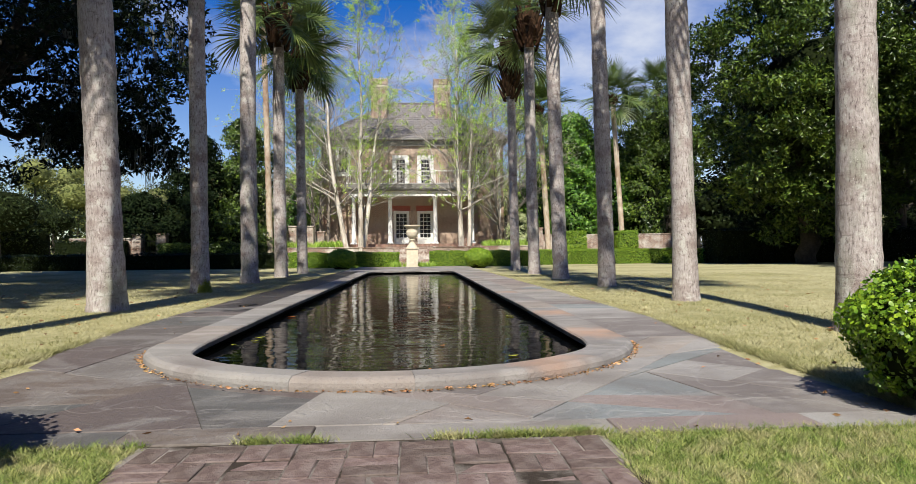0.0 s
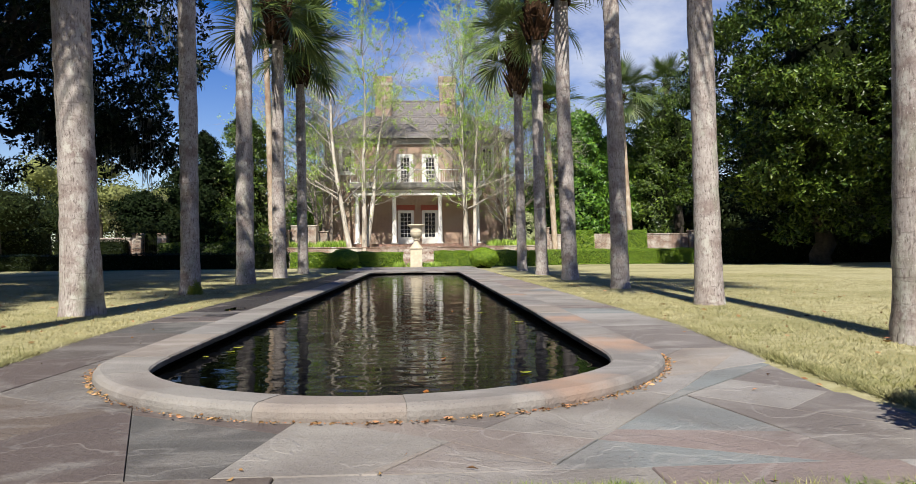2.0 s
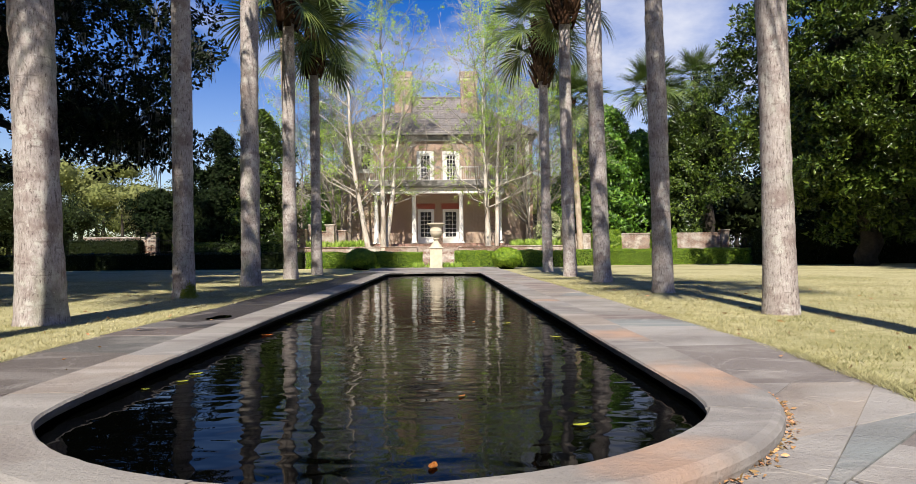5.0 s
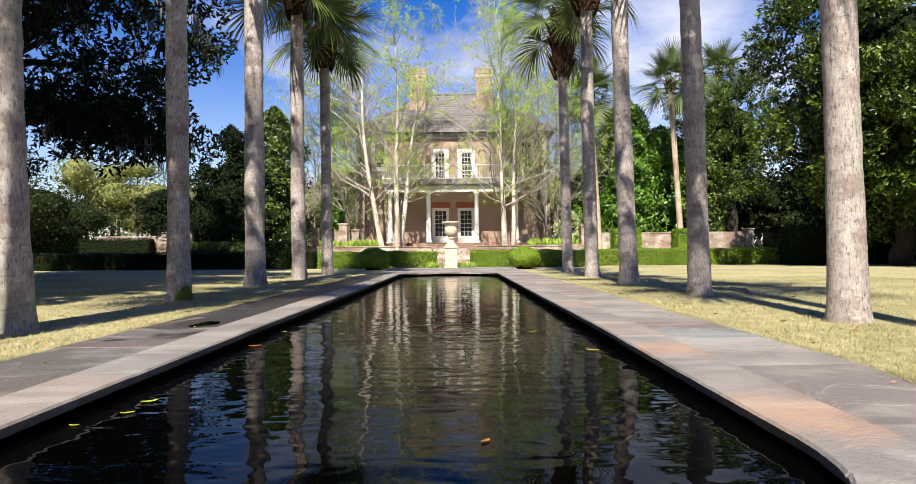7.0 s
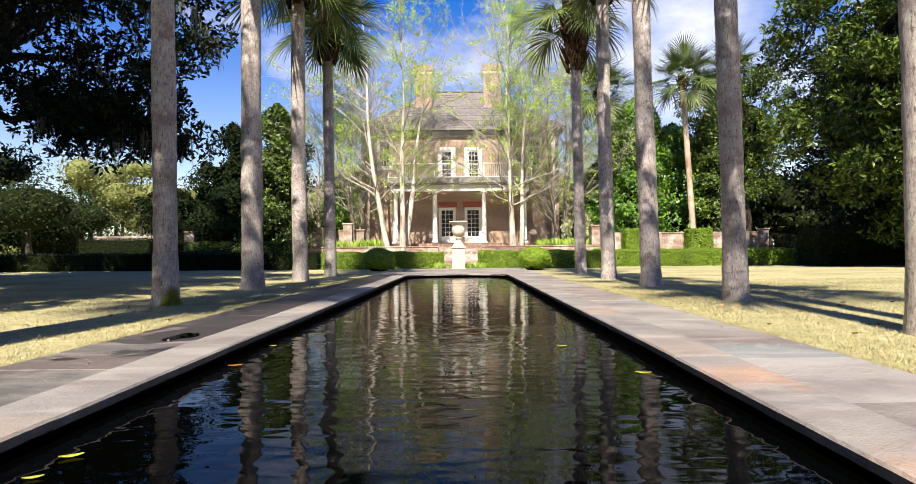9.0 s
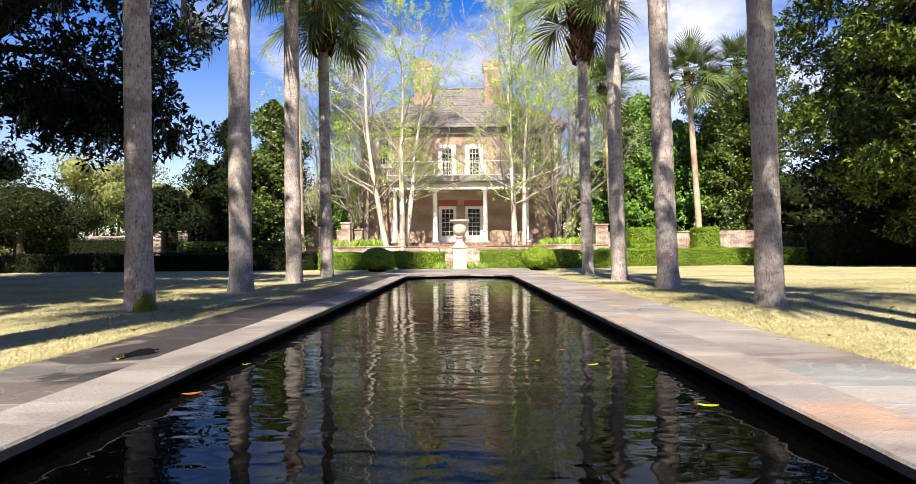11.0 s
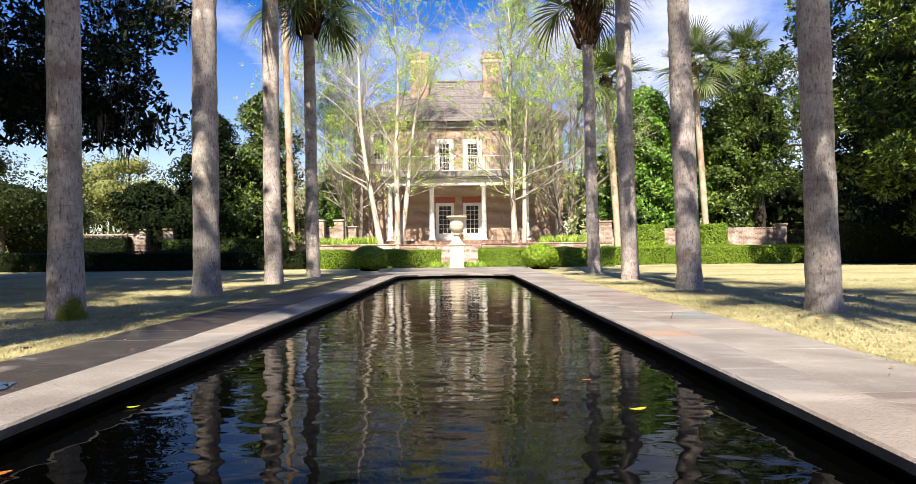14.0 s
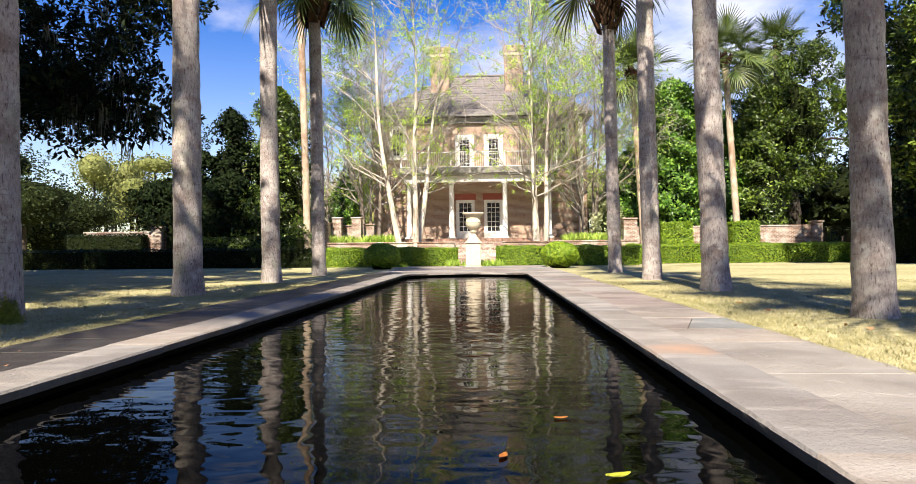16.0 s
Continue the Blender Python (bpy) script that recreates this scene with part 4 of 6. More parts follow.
def glazed(name, x0, x1, z0, z1, cols, rows, panel=0.0, border=0.10, sill=True, label=""):
    """A window or glazed door with its frame, bars and single panes."""
    w = part(name, boxed(x0, x0 + border, 0.0, 0.12, z0, z1), WHITE, house, label)
    w.name = name
    lead = 0.075
    for n, d in (("jamb", (x1 - border, x1, -0.02, 0.12, z0, z1)), ("head", (x0 + border, x1 - border, -0.02, 0.12, z1 - border, z1)),
                 ("rail", (x0 + border, x1 - border, -0.02, 0.10, z0, z0 + border + panel))):
        part(n, boxed(*d), WHITE, w)
    gx0, gx1, gz0, gz1 = x0 + border, x1 - border, z0 + border + panel, z1 - border
    bm = bmesh.new()
    box(bm, gx0, gx0 + lead, 0.02, 0.08, gz0, gz1)
    box(bm, gx1 - lead, gx1, 0.02, 0.08, gz0, gz1)
    box(bm, gx0 + lead, gx1 - lead, 0.02, 0.08, gz0, gz0 + lead)
    box(bm, gx0 + lead, gx1 - lead, 0.02, 0.08, gz1 - lead, gz1)
    part("sash", bm, WHITE, w)
    ax0, ax1, az0, az1 = gx0 + lead, gx1 - lead, gz0 + lead, gz1 - lead
    bar = 0.028
    for i in range(1, cols):
        x = ax0 + (ax1 - ax0) * i / cols
        part("glazing_bar", boxed(x - bar / 2, x + bar / 2, 0.03, 0.07, az0, az1), WHITE, w)
    for j in range(1, rows):
        z = az0 + (az1 - az0) * j / rows
        part("glazing_bar", boxed(ax0, ax1, 0.032, 0.068, z - bar / 2, z + bar / 2), WHITE, w)
    pw, ph = (ax1 - ax0) / cols, (az1 - az0) / rows
    me = np_mesh("pane", [(-pw / 2, 0, -ph / 2), (pw / 2, 0, -ph / 2), (pw / 2, 0, ph / 2), (-pw / 2, 0, ph / 2),
                          (-pw / 2, 0.006, -ph / 2), (pw / 2, 0.006, -ph / 2), (pw / 2, 0.006, ph / 2), (-pw / 2, 0.006, ph / 2)],
                 [(0, 1, 2, 3), (5, 4, 7, 6), (0, 4, 5, 1), (1, 5, 6, 2), (2, 6, 7, 3), (3, 7, 4, 0)])
    g = random.Random(int(x0 * 100 + z0 * 10))
    for i in range(cols):
        for j in range(rows):
            pn = part("pane", me, GLASS, w)
            pn.location = (ax0 + pw * (i + 0.5), 0.05, az0 + ph * (j + 0.5))
            pn.rotation_euler = (g.uniform(-0.012, 0.012), 0, g.uniform(-0.012, 0.012))
    if sill:
        part("sill", boxed(x0 - 0.06, x1 + 0.06, -0.10, 0.12, z0 - 0.09, z0 - 0.004, bevel=0.01), WHITE, w)
    return w


for x0, x1, z0, z1 in DOORS:
    glazed("french_door", x0, x1, z0 + 0.005, z1, 3, 6, panel=0.32, border=0.13, sill=False, label="white glazed double door with small panes")
    part("lintel", boxed(x0 - 0.10, x1 + 0.10, -0.012, 0.10, z1 + 0.004, z1 + 0.42), RED_LINTEL, house, "bright red flat brick arch")
for x0, x1, z0, z1 in UPPER:
    glazed("window", x0, x1, z0 + 0.005, z1, 3, 6, border=0.24, sill=False, label="white tall window with small panes")
for x0, x1, z0, z1 in SIDES:
    glazed("window", x0, x1, z0, z1, 3, 4, border=0.16, label="white sash window behind twigs")


def hip_roof():
    t = 0.16
    e, r = 7.55, 2.3
    y0, y1, ym = -0.45, 8.8, 4.2
    ze, zr = 9.72, 13.35
    V = [(-e, y0, ze), (e, y0, ze), (e, y1, ze), (-e, y1, ze), (-r, ym, zr), (r, ym, zr)]
    bm = bmesh.new()
    top = [bm.verts.new(v) for v in V]
    bot = [bm.verts.new((x, y, z - t)) for x, y, z in V]
    for f in ((0, 1, 5, 4), (1, 2, 5), (2, 3, 4, 5), (3, 0, 4)):
        bm.faces.new([top[i] for i in f])
    for i in range(4):
        k = (i + 1) % 4
        bm.faces.new((top[k], top[i], bot[i], bot[k]))
    bm.faces.new([bot[i] for i in (3, 2, 1, 0)])
    bmesh.ops.recalc_face_normals(bm, faces=bm.faces)
    return bm


roof = part("roof", hip_roof(), ROOF, house, "weathered grey slate hip roof")
for k in range(1, 15):
    u = k / 15
    half = 7.55 + (2.3 - 7.55) * u
    ob = part("slate_course", boxed(-half + 0.02, half - 0.02, -0.13, 0.13, -0.010, 0.014), ROOF, roof)
    ob.matrix_local = pose(0, -0.45 + 4.65 * u, 9.72 + 3.63 * u, math.degrees(math.atan2(3.63, 4.65)) - 2.0)
part("ridge", boxed(-2.35, 2.35, 4.1, 4.3, 13.33, 13.47, bevel=0.03), ROOF, house)
part("cornice", boxed(-7.25, 7.25, -0.22, -0.003, 9.12, 9.5, bevel=0.02), PALE_GREY, house, "grey eaves board")
part("gutter", boxed(-7.6, 7.6, -0.58, -0.46, 9.52, 9.66, bevel=0.02), PALE_GREY, house)
part("downpipe", boxed(6.55, 6.85, -0.14, -0.004, 1.2, 9.1, bevel=0.02), WHITE, house, "pale corner pilaster")
for cx in (-2.72, 2.45):
    ch = part("chimney", boxed(cx - 0.65, cx + 0.65, 2.1, 3.1, 9.8, 14.25), BRICK, house)
    part("band", boxed(cx - 0.70, cx + 0.70, 2.05, 3.15, 14.25, 14.45), STONE, ch, "pale mortar band")
    part("cap", boxed(cx - 0.74, cx + 0.74, 2.0, 3.2, 14.45, 14.95, bevel=0.03), BRICK, ch)

# porch
part("porch_floor", boxed(-4.95, 4.95, -2.75, -0.003, 1.22, 1.43, bevel=0.015), WALL_BRICK, house, "brick porch floor with soldier edge")
COL = lathe([(0.22, 0.0), (0.22, 0.10), (0.19, 0.12), (0.20, 0.17), (0.17, 0.22), (0.165, 1.2), (0.14, 3.35), (0.165, 3.37), (0.165, 3.41), (0.19, 3.46)], 20)
for cx in (-4.40, -1.72, 1.63, 4.38):
    c = part("column", COL, WHITE, house, "white tapering wooden column", smooth=True)
    c.location = (cx, -2.4, 1.43)
    part("plinth", boxed(-0.25, 0.25, -0.25, 0.25, 0.0, 0.09, bevel=0.01), WHITE, c)
    part("capital", boxed(-0.21, 0.21, -0.21, 0.21, 3.46, 3.55, bevel=0.01), WHITE, c)
part("beam", boxed(-4.72, 4.72, -2.58, -2.22, 4.985, 5.38, bevel=0.01), WHITE, house)
for sx in (-1, 1):
    ob = part("beam", boxed(-0.17, 0.17, -2.22, -0.003, 4.985, 5.38, bevel=0.01), WHITE, house)
    ob.location.x = sx * 4.55
part("porch_ceiling", boxed(-4.38, 4.38, -2.21, -0.003, 5.30, 5.36), WHITE, house)
part("porch_roof", boxed(-4.95, 4.95, -2.85, -0.003, 5.39, 5.62, bevel=0.02), PALE_GREY, house, "flat grey porch roof")
part("fascia", boxed(-5.02, 5.02, -2.93, -2.86, 5.50, 5.88, bevel=0.01), PALE_GREY, house)
part("porch_deck", boxed(-4.95, 4.95, -2.84, -0.003, 5.63, 5.80), PALE_GREY, house)

# white railing round the porch roof
railing = part("railing", boxed(-4.86, 4.86, -2.80, -2.75, 6.80, 6.86, bevel=0.008), WHITE, house, "thin white railing on the porch roof")
part("bottom_rail", boxed(-4.84, 4.84, -2.79, -2.76, 5.90, 5.94), WHITE, railing)
for cx in (-4.85, -1.72, 1.63, 4.85):
    part("rail_post", boxed(cx - 0.04, cx + 0.04, -2.815, -2.735, 5.80, 6.92, bevel=0.006), WHITE, railing)
BALUSTER = np_mesh("baluster", *tube([(0, 0, 0), (0, 0, 0.86)], [0.011, 0.011], 6))
for k in range(73):
    part("baluster", BALUSTER, WHITE, railing).location = (-4.72 + 9.44 * k / 72, -2.775, 5.94)
SOLDIER = boxed(-0.031, 0.031, -0.055, 0.055, -0.105, 0.105, bevel=0.004)
soldier_mesh = bpy.data.meshes.new("brick")
SOLDIER.to_mesh(soldier_mesh)
SOLDIER.free()
edging = random.Random(21)
for k in range(130):
    part("brick", soldier_mesh, PORCH_BRICK, house).location = (-4.90 + 9.80 * k / 129, -2.80 + edging.uniform(-0.006, 0.006), 1.33 + edging.uniform(-0.006, 0.006))

# terrace, steps and garden walls
terrace = thing("terrace", "raised brick terrace with steps before the porch", "terrace", (0, 47, 0), kind="structure")
part("retaining_wall", boxed(-9.4, -1.35, -0.35, 0.0, 0, 1.12, bevel=0.01), WALL_BRICK, terrace)
part("retaining_wall", boxed(1.35, 8.9, -0.35, 0.0, 0, 1.12, bevel=0.01), WALL_BRICK, terrace)
part("coping", boxed(-9.45, -1.32, -0.40, 0.03, 1.124, 1.20, bevel=0.012), WALL_BRICK, terrace)
part("coping", boxed(1.32, 8.95, -0.40, 0.03, 1.124, 1.20, bevel=0.012), WALL_BRICK, terrace)
part("earth", boxed(-9.3, -4.96, 0.035, 5.99, 0, 1.10), SOIL, terrace)
part("earth", boxed(4.96, 8.8, 0.035, 5.99, 0, 1.10), SOIL, terrace)
part("landing", boxed(-4.94, 4.94, 0.65, 3.24, 0, 1.20), WALL_BRICK, terrace)
part("planter_soil", boxed(-4.94, -1.36, 0.035, 0.64, 0, 1.05), SOIL, terrace)
part("planter_soil", boxed(1.36, 4.94, 0.035, 0.64, 0, 1.05), SOIL, terrace)
for k in range(7):
    part("step", boxed(-1.34, 1.34, -1.75 + 0.34 * k, -1.75 + 0.34 * (k + 1) + (0.06 if k < 6 else 0.2), 0.0, 0.17 * (k + 1), bevel=0.008), WALL_BRICK, terrace)


def garden_wall(x0, x1, y, h, label="old lime-stained brick garden wall", thick=0.34):
    ob = thing("garden_wall", label, "wall", ((x0 + x1) / 2, y, 0), group="garden walls", kind="structure")
    L = (x1 - x0) / 2
    part("wall", boxed(-L, L, 0, thick, -0.1, h), WALL_BRICK, ob)
    part("coping", boxed(-L - 0.02, L + 0.02, -0.04, thick + 0.04, h + 0.004, h + 0.09, bevel=0.012), WALL_BRICK, ob)


def pier(x, y, w, h, label="square brick pier with corbelled brick cap"):
    ob = thing("gate_pier", label, "pier", (x, y, 0), group="brick piers")
    part("shaft", boxed(-w / 2, w / 2, -w / 2, w / 2, -0.1, h), WALL_BRICK, ob)
    part("cap", boxed(-w / 2 - 0.06, w / 2 + 0.06, -w / 2 - 0.06, w / 2 + 0.06, h + 0.004, h + 0.10, bevel=0.02), STONE if "stone cap" in label else WALL_BRICK, ob)


garden_wall(9.1, 19.2, 48.2, 1.90)
garden_wall(-21.5, -17.6, 44.2, 1.80, "dark shaded brick garden wall")
garden_wall(-15.9, -9.6, 46.8, 1.75, "brick garden wall behind dark hedge")
garden_wall(-8.2, -7.1, 48.6, 2.2, "short brick wall beside the house bed")
pier(8.62, 47.3, 0.75, 2.35, "brick pier with pale lime-stained courses")
pier(-9.0, 47.2, 0.70, 2.30)
pier(-8.35, 47.9, 0.55, 2.62)
pier(-7.2, 48.0, 0.55, 2.62)
pier(-6.6, 48.9, 0.6, 2.25)
pier(-17.3, 44.2, 0.55, 2.05)
pier(-15.8, 44.2, 0.55, 2.05)
pier(19.5, 48.2, 0.5, 2.1)


def iron_gate(x0, x1, y, h):
    ob = thing("iron_gate", "black wrought-iron garden gate between piers", "gate", ((x0 + x1) / 2, y, 0))
    L = (x1 - x0) / 2
    for z in (0.15, h * 0.55, h - 0.1):
        part("rail", boxed(-L, L, -0.015, 0.015, z, z + 0.035), IRON, ob)
    n = max(int(2 * L / 0.13), 4)
    bar = np_mesh("bar", *tube([(0, 0, 0.05), (0, 0, h - 0.02), (0, 0, h + 0.10)], [0.011, 0.011, 0.001], 6))
    for i in range(n + 1):
        b = part("bar", bar, IRON, ob)
        b.location.x = -L + 2 * L * i / n


iron_gate(-17.0, -16.1, 44.2, 1.75)
iron_gate(19.8, 21.4, 48.2, 1.8)

# ---- urn ----
urn = thing("garden_urn", "cream stone urn on a square pedestal", "urn", (-0.02, 36.3, 0))
part("pedestal", boxed(-0.30, 0.30, -0.30, 0.30, 0.07, 0.97, bevel=0.012), STONE, urn)
part("plinth", boxed(-0.34, 0.34, -0.34, 0.34, -0.05, 0.07, bevel=0.015), STONE, urn)
part("cap", boxed(-0.35, 0.35, -0.35, 0.35, 0.974, 1.045, bevel=0.02), STONE, urn, "darkened stone cap")
part("vase", lathe([(0.30, 1.045), (0.29, 1.09), (0.23, 1.17), (0.15, 1.27), (0.11, 1.35), (0.10, 1.42), (0.17, 1.45), (0.165, 1.49), (0.10, 1.52), (0.19, 1.57), (0.28, 1.66), (0.315, 1.77),
                    (0.305, 1.83), (0.32, 1.85), (0.30, 1.88), (0.29, 1.98), (0.30, 2.06), (0.35, 2.13), (0.425, 2.17), (0.44, 2.20), (0.435, 2.24), (0.39, 2.24), (0.28, 2.12), (0.02, 2.05)], 32), STONE, urn, smooth=True)


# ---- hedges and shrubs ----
# near-black colour of the solid cores, standing in for shade between leaves
INNER_SHADE = surf("near-black fill for inner shade", (0.006, 0.009, 0.003), (0.014, 0.02, 0.006), 8, 0.95, spec=0.05)


def box_skin(lx, ly, h, n, rng):
    """Points spread over the top and sides of a block, and the outward ways."""
    A = np.array([lx * ly, lx * h, lx * h, ly * h, ly * h])
    k = rng.choice(5, n, p=A / A.sum())
    u, v = rng.random(n), rng.random(n)
    P = np.zeros((n, 3))
    N = np.zeros((n, 3))
    for face, (ax, s) in enumerate(((2, 1), (1, -1), (1, 1), (0, -1), (0, 1))):
        m = k == face
        if ax == 2:
            P[m] = np.stack([(u[m] - 0.5) * lx, (v[m] - 0.5) * ly, np.full(m.sum(), h)], 1)
        elif ax == 1:
            P[m] = np.stack([(u[m] - 0.5) * lx, np.full(m.sum(), s * ly / 2), v[m] * h], 1)
        else:
            P[m] = np.stack([np.full(m.sum(), s * lx / 2), (u[m] - 0.5) * ly, v[m] * h], 1)
        N[m, ax] = s
    wave = 0.025 * np.sin(P[:, 0] * 2.1) + 0.018 * np.sin(P[:, 0] * 5.3 + P[:, 2] * 4)
    return P + N * (wave + rng.uniform(-0.07, 0.03, n))[:, None], N


def hedge(x0, x1, y0, y1, h, n, seed, leaf=BOXLEAF, size=0.07, label="low clipped boxwood hedge", z0=0.0, group="boxwood hedges"):
    r = np.random.default_rng(seed)
    ob = thing("hedge", label, "hedge", ((x0 + x1) / 2, (y0 + y1) / 2, z0), group=group)
    lx, ly = x1 - x0, y1 - y0
    part("core", boxed(-lx / 2 + 0.07, lx / 2 - 0.07, -ly / 2 + 0.07, ly / 2 - 0.07, -0.12, h - 0.07), INNER_SHADE, ob, "solid fill standing in for shaded inner branches")
    P, N = box_skin(lx, ly, h, n, r)
    part("foliage", leaf_mesh(P, N, r.uniform(0.7, 1.3, n) * size, r, 0.6, wild=0.55), leaf, ob)
    return ob


hedge(-6.7, -0.78, 37.6, 38.6, 0.80, 34000, 1, size=0.058)
# this stretch gets its shade from near-black leaves
hedge(-24.0, -6.9, 37.7, 38.7, 0.84, 12000, 2, leaf=MAGNOLIA_SHADED, size=0.09, label="low clipped hedge in deep shade")
hedge(0.95, 7.0, 37.6, 38.6, 0.82, 34000, 3, size=0.058)
hedge(7.1, 17.6, 40.0, 41.0, 0.86, 42000, 4, size=0.06)
hedge(10.4, 12.1, 47.0, 48.1, 2.15, 11000, 5, BOXLEAF, 0.10, "square block of ivy against the brick wall", group="ivy blocks")
hedge(14.4, 15.8, 47.0, 48.1, 2.15, 9000, 6, BOXLEAF, 0.10, "square block of ivy against the brick wall", group="ivy blocks")
hedge(-15.5, -9.3, 42.5, 44.0, 1.45, 16000, 7, MAGNOLIA_LIT, 0.10, "loose dark green hedge behind the lawn")
# added block of near-black leaves, in place of shade on the wall
hedge(-22.0, -17.8, 43.3, 44.15, 1.70, 4000, 10, MAGNOLIA_SHADED, 0.10, "dark leaf block added for the wall's shade", group="ivy blocks")
hedge(17.2, 36.0, 37.2, 39.5, 1.9, 9000, 8, MAGNOLIA_SHADED, 0.14, "tall unclipped hedge in deep shade", group="shaded shrubs")
hedge(-40.0, -24.5, 36.0, 38.5, 2.0, 7000, 9, MAGNOLIA_SHADED, 0.14, "tall unclipped hedge in deep shade", group="shaded shrubs")


def ball_bush(x, y, r, h, n, seed, size, z0=0.0, label="round clipped boxwood ball"):
    g = np.random.default_rng(seed)
    ob = thing("boxwood_ball", label, "bush", (x, y, z0), group="clipped boxwood balls")
    core = lathe([(0.05, -0.05), (r * 0.45, 0.0), (r * 0.8, h * 0.25), (r * 0.86, h * 0.5), (r * 0.7, h * 0.78), (r * 0.35, h * 0.9), (0.01, h * 0.92)], 16)
    part("core", core, INNER_SHADE, ob, "solid fill standing in for shaded inner branches")
    P, N = blob_points([(0, 0, h * 0.5, r, r, h * 0.5)], n, g, 0.22 if y < 9 else 0.10, 0.6 if y < 9 else 0.15)
    part("foliage", leaf_mesh(P, N, g.uniform(0.7, 1.35, n) * size, g, 0.78 if y < 9 else 0.62, wild=0.8 if y < 9 else 0.45, blunt=y < 9), BOXLEAF if y < 9 else LIME_LEAF, ob)
    return ob


ball_bush(-3.5, 34.4, 0.72, 1.0, 17000, 1, 0.05)
ball_bush(3.3, 34.4, 0.72, 1.0, 17000, 2, 0.05)
ball_bush(3.25, 4.80, 0.67, 0.83, 30000, 3, 0.025, -0.07, "sunlit rounded boxwood bush at the paving's edge")
# out of view, placed to cast the shadow on the near paving
ball_bush(-2.2, 4.0, 0.62, 0.95, 3000, 4, 0.055, -0.07, "unseen boxwood bush placed to shade the paving")


# ---- trees ----
def limb_tree(trunk_pts, radii, limbs, bark, ob, rng):
    pieces = [tube(trunk_pts, radii, 14, 0.03, rng)]
    for pts, r0, r1 in limbs:
        pts = np.array(pts, float)
        pieces.append(tube(pts, np.linspace(r0, r1, len(pts)), 8, 0.03, rng))
    part("trunk", joined(*pieces), bark, ob, smooth=True)


def curve_to(a, b, rng, n=7, sag=0.3):
    a, b = np.array(a, float), np.array(b, float)
    t = np.linspace(0, 1, n)[:, None]
    p = a + (b - a) * t
    p += rng.standard_normal((n, 3)) * 0.12 * np.linalg.norm(b - a) * 0.3 * np.sin(np.pi * t)
    p[:, 2] += sag * np.sin(np.pi * t[:, 0]) * np.linalg.norm(b - a) * 0.2
    return p


def broadleaf(x, y, centre, radii, clumps, leaves, leaf_size, leaf, seed, label, trunk_r=0.4, clump=(0.9, 1.6), per=5, z0=0.0, lean=(0, 0), name="tree", hollow=0.35, group="", bark=None, keep=None, core=0.0, shell=0.6, star=0.0, limb=None):
    """An evergreen with trunk, limbs and a crown of leaf rosettes gathered in clumps with gaps between."""
    r = np.random.default_rng(seed)
    ob = thing(name, label, "tree", (x, y, z0), group=group)
    c, R = np.array(centre, float), np.array(radii, float)
    d = unit(r.standard_normal((clumps, 3)))
    q = (hollow + (1 - hollow) * r.random(clumps) ** 0.6)[:, None]
    C = c + d * R * q
    if keep is not None:
        C = C[[keep(p[0] + x, p[1] + y, p[2] + z0) for p in C]]
    if limb is not None:
        a, z, count = limb
        t = r.random((count, 1))
        C = np.concatenate([C, np.array(a) * (1 - t) + np.array(z) * t + r.normal(0, 0.55, (count, 3)) - (x, y, z0)])
    s = r.uniform(*clump, len(C))
    blobs = np.column_stack([C, s, s, s * 0.7])
    P, N = blob_points(blobs, leaves // per, r, shell)
    P, N = rosettes(P, N, r, per, leaf_size)
    N = N + np.array([0, 0, 0.35])
    size = r.uniform(0.7, 1.3, len(P)) * leaf_size
    if star:
        k = int(len(P) * star) // per * per
        N2 = unit(N[:k] + np.array([0, -0.15, 0.2]))
        crown = joined(leaf_mesh(P[:k], N2, size[:k], r, 0.40, wild=0.85, along=True), leaf_mesh(P[k:], N[k:], size[k:], r, 0.42, wild=0.8))
    else:
        crown = leaf_mesh(P, N, size, r, 0.42, wild=0.95)
    part("crown", crown, leaf, ob)
    # near-black lump behind the leaves, so that gaps between clumps read as shade
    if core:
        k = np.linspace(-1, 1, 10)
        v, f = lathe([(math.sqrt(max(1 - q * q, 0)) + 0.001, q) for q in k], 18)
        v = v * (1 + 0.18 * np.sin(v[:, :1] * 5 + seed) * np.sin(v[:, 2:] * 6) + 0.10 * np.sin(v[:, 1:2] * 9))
        part("inner_bough", (v * R * core + c, f), INNER_SHADE, ob, "solid near-black fill for the crown's inner shade")
    fork = np.array([lean[0], lean[1], max(c[2] - R[2] * 0.75, 1.2)])
    tp = curve_to((0, 0, -0.2), fork, r, 6, 0)
    tp2 = curve_to(fork, c + (0, 0, R[2] * 0.6), r, 6, 0)
    limbs = [(tp2, trunk_r * 0.7, 0.04)]
    for i in r.choice(len(C), min(14, len(C)), replace=False):
        limbs.append((curve_to(fork + (0, 0, r.uniform(0, R[2] * 0.5)), C[i], r), trunk_r * 0.4, 0.025))
    limb_tree(tp, np.linspace(trunk_r * 1.2, trunk_r * 0.85, 6), limbs, bark or DARK_BARK, ob, r)
    return ob, C + (x, y, z0)


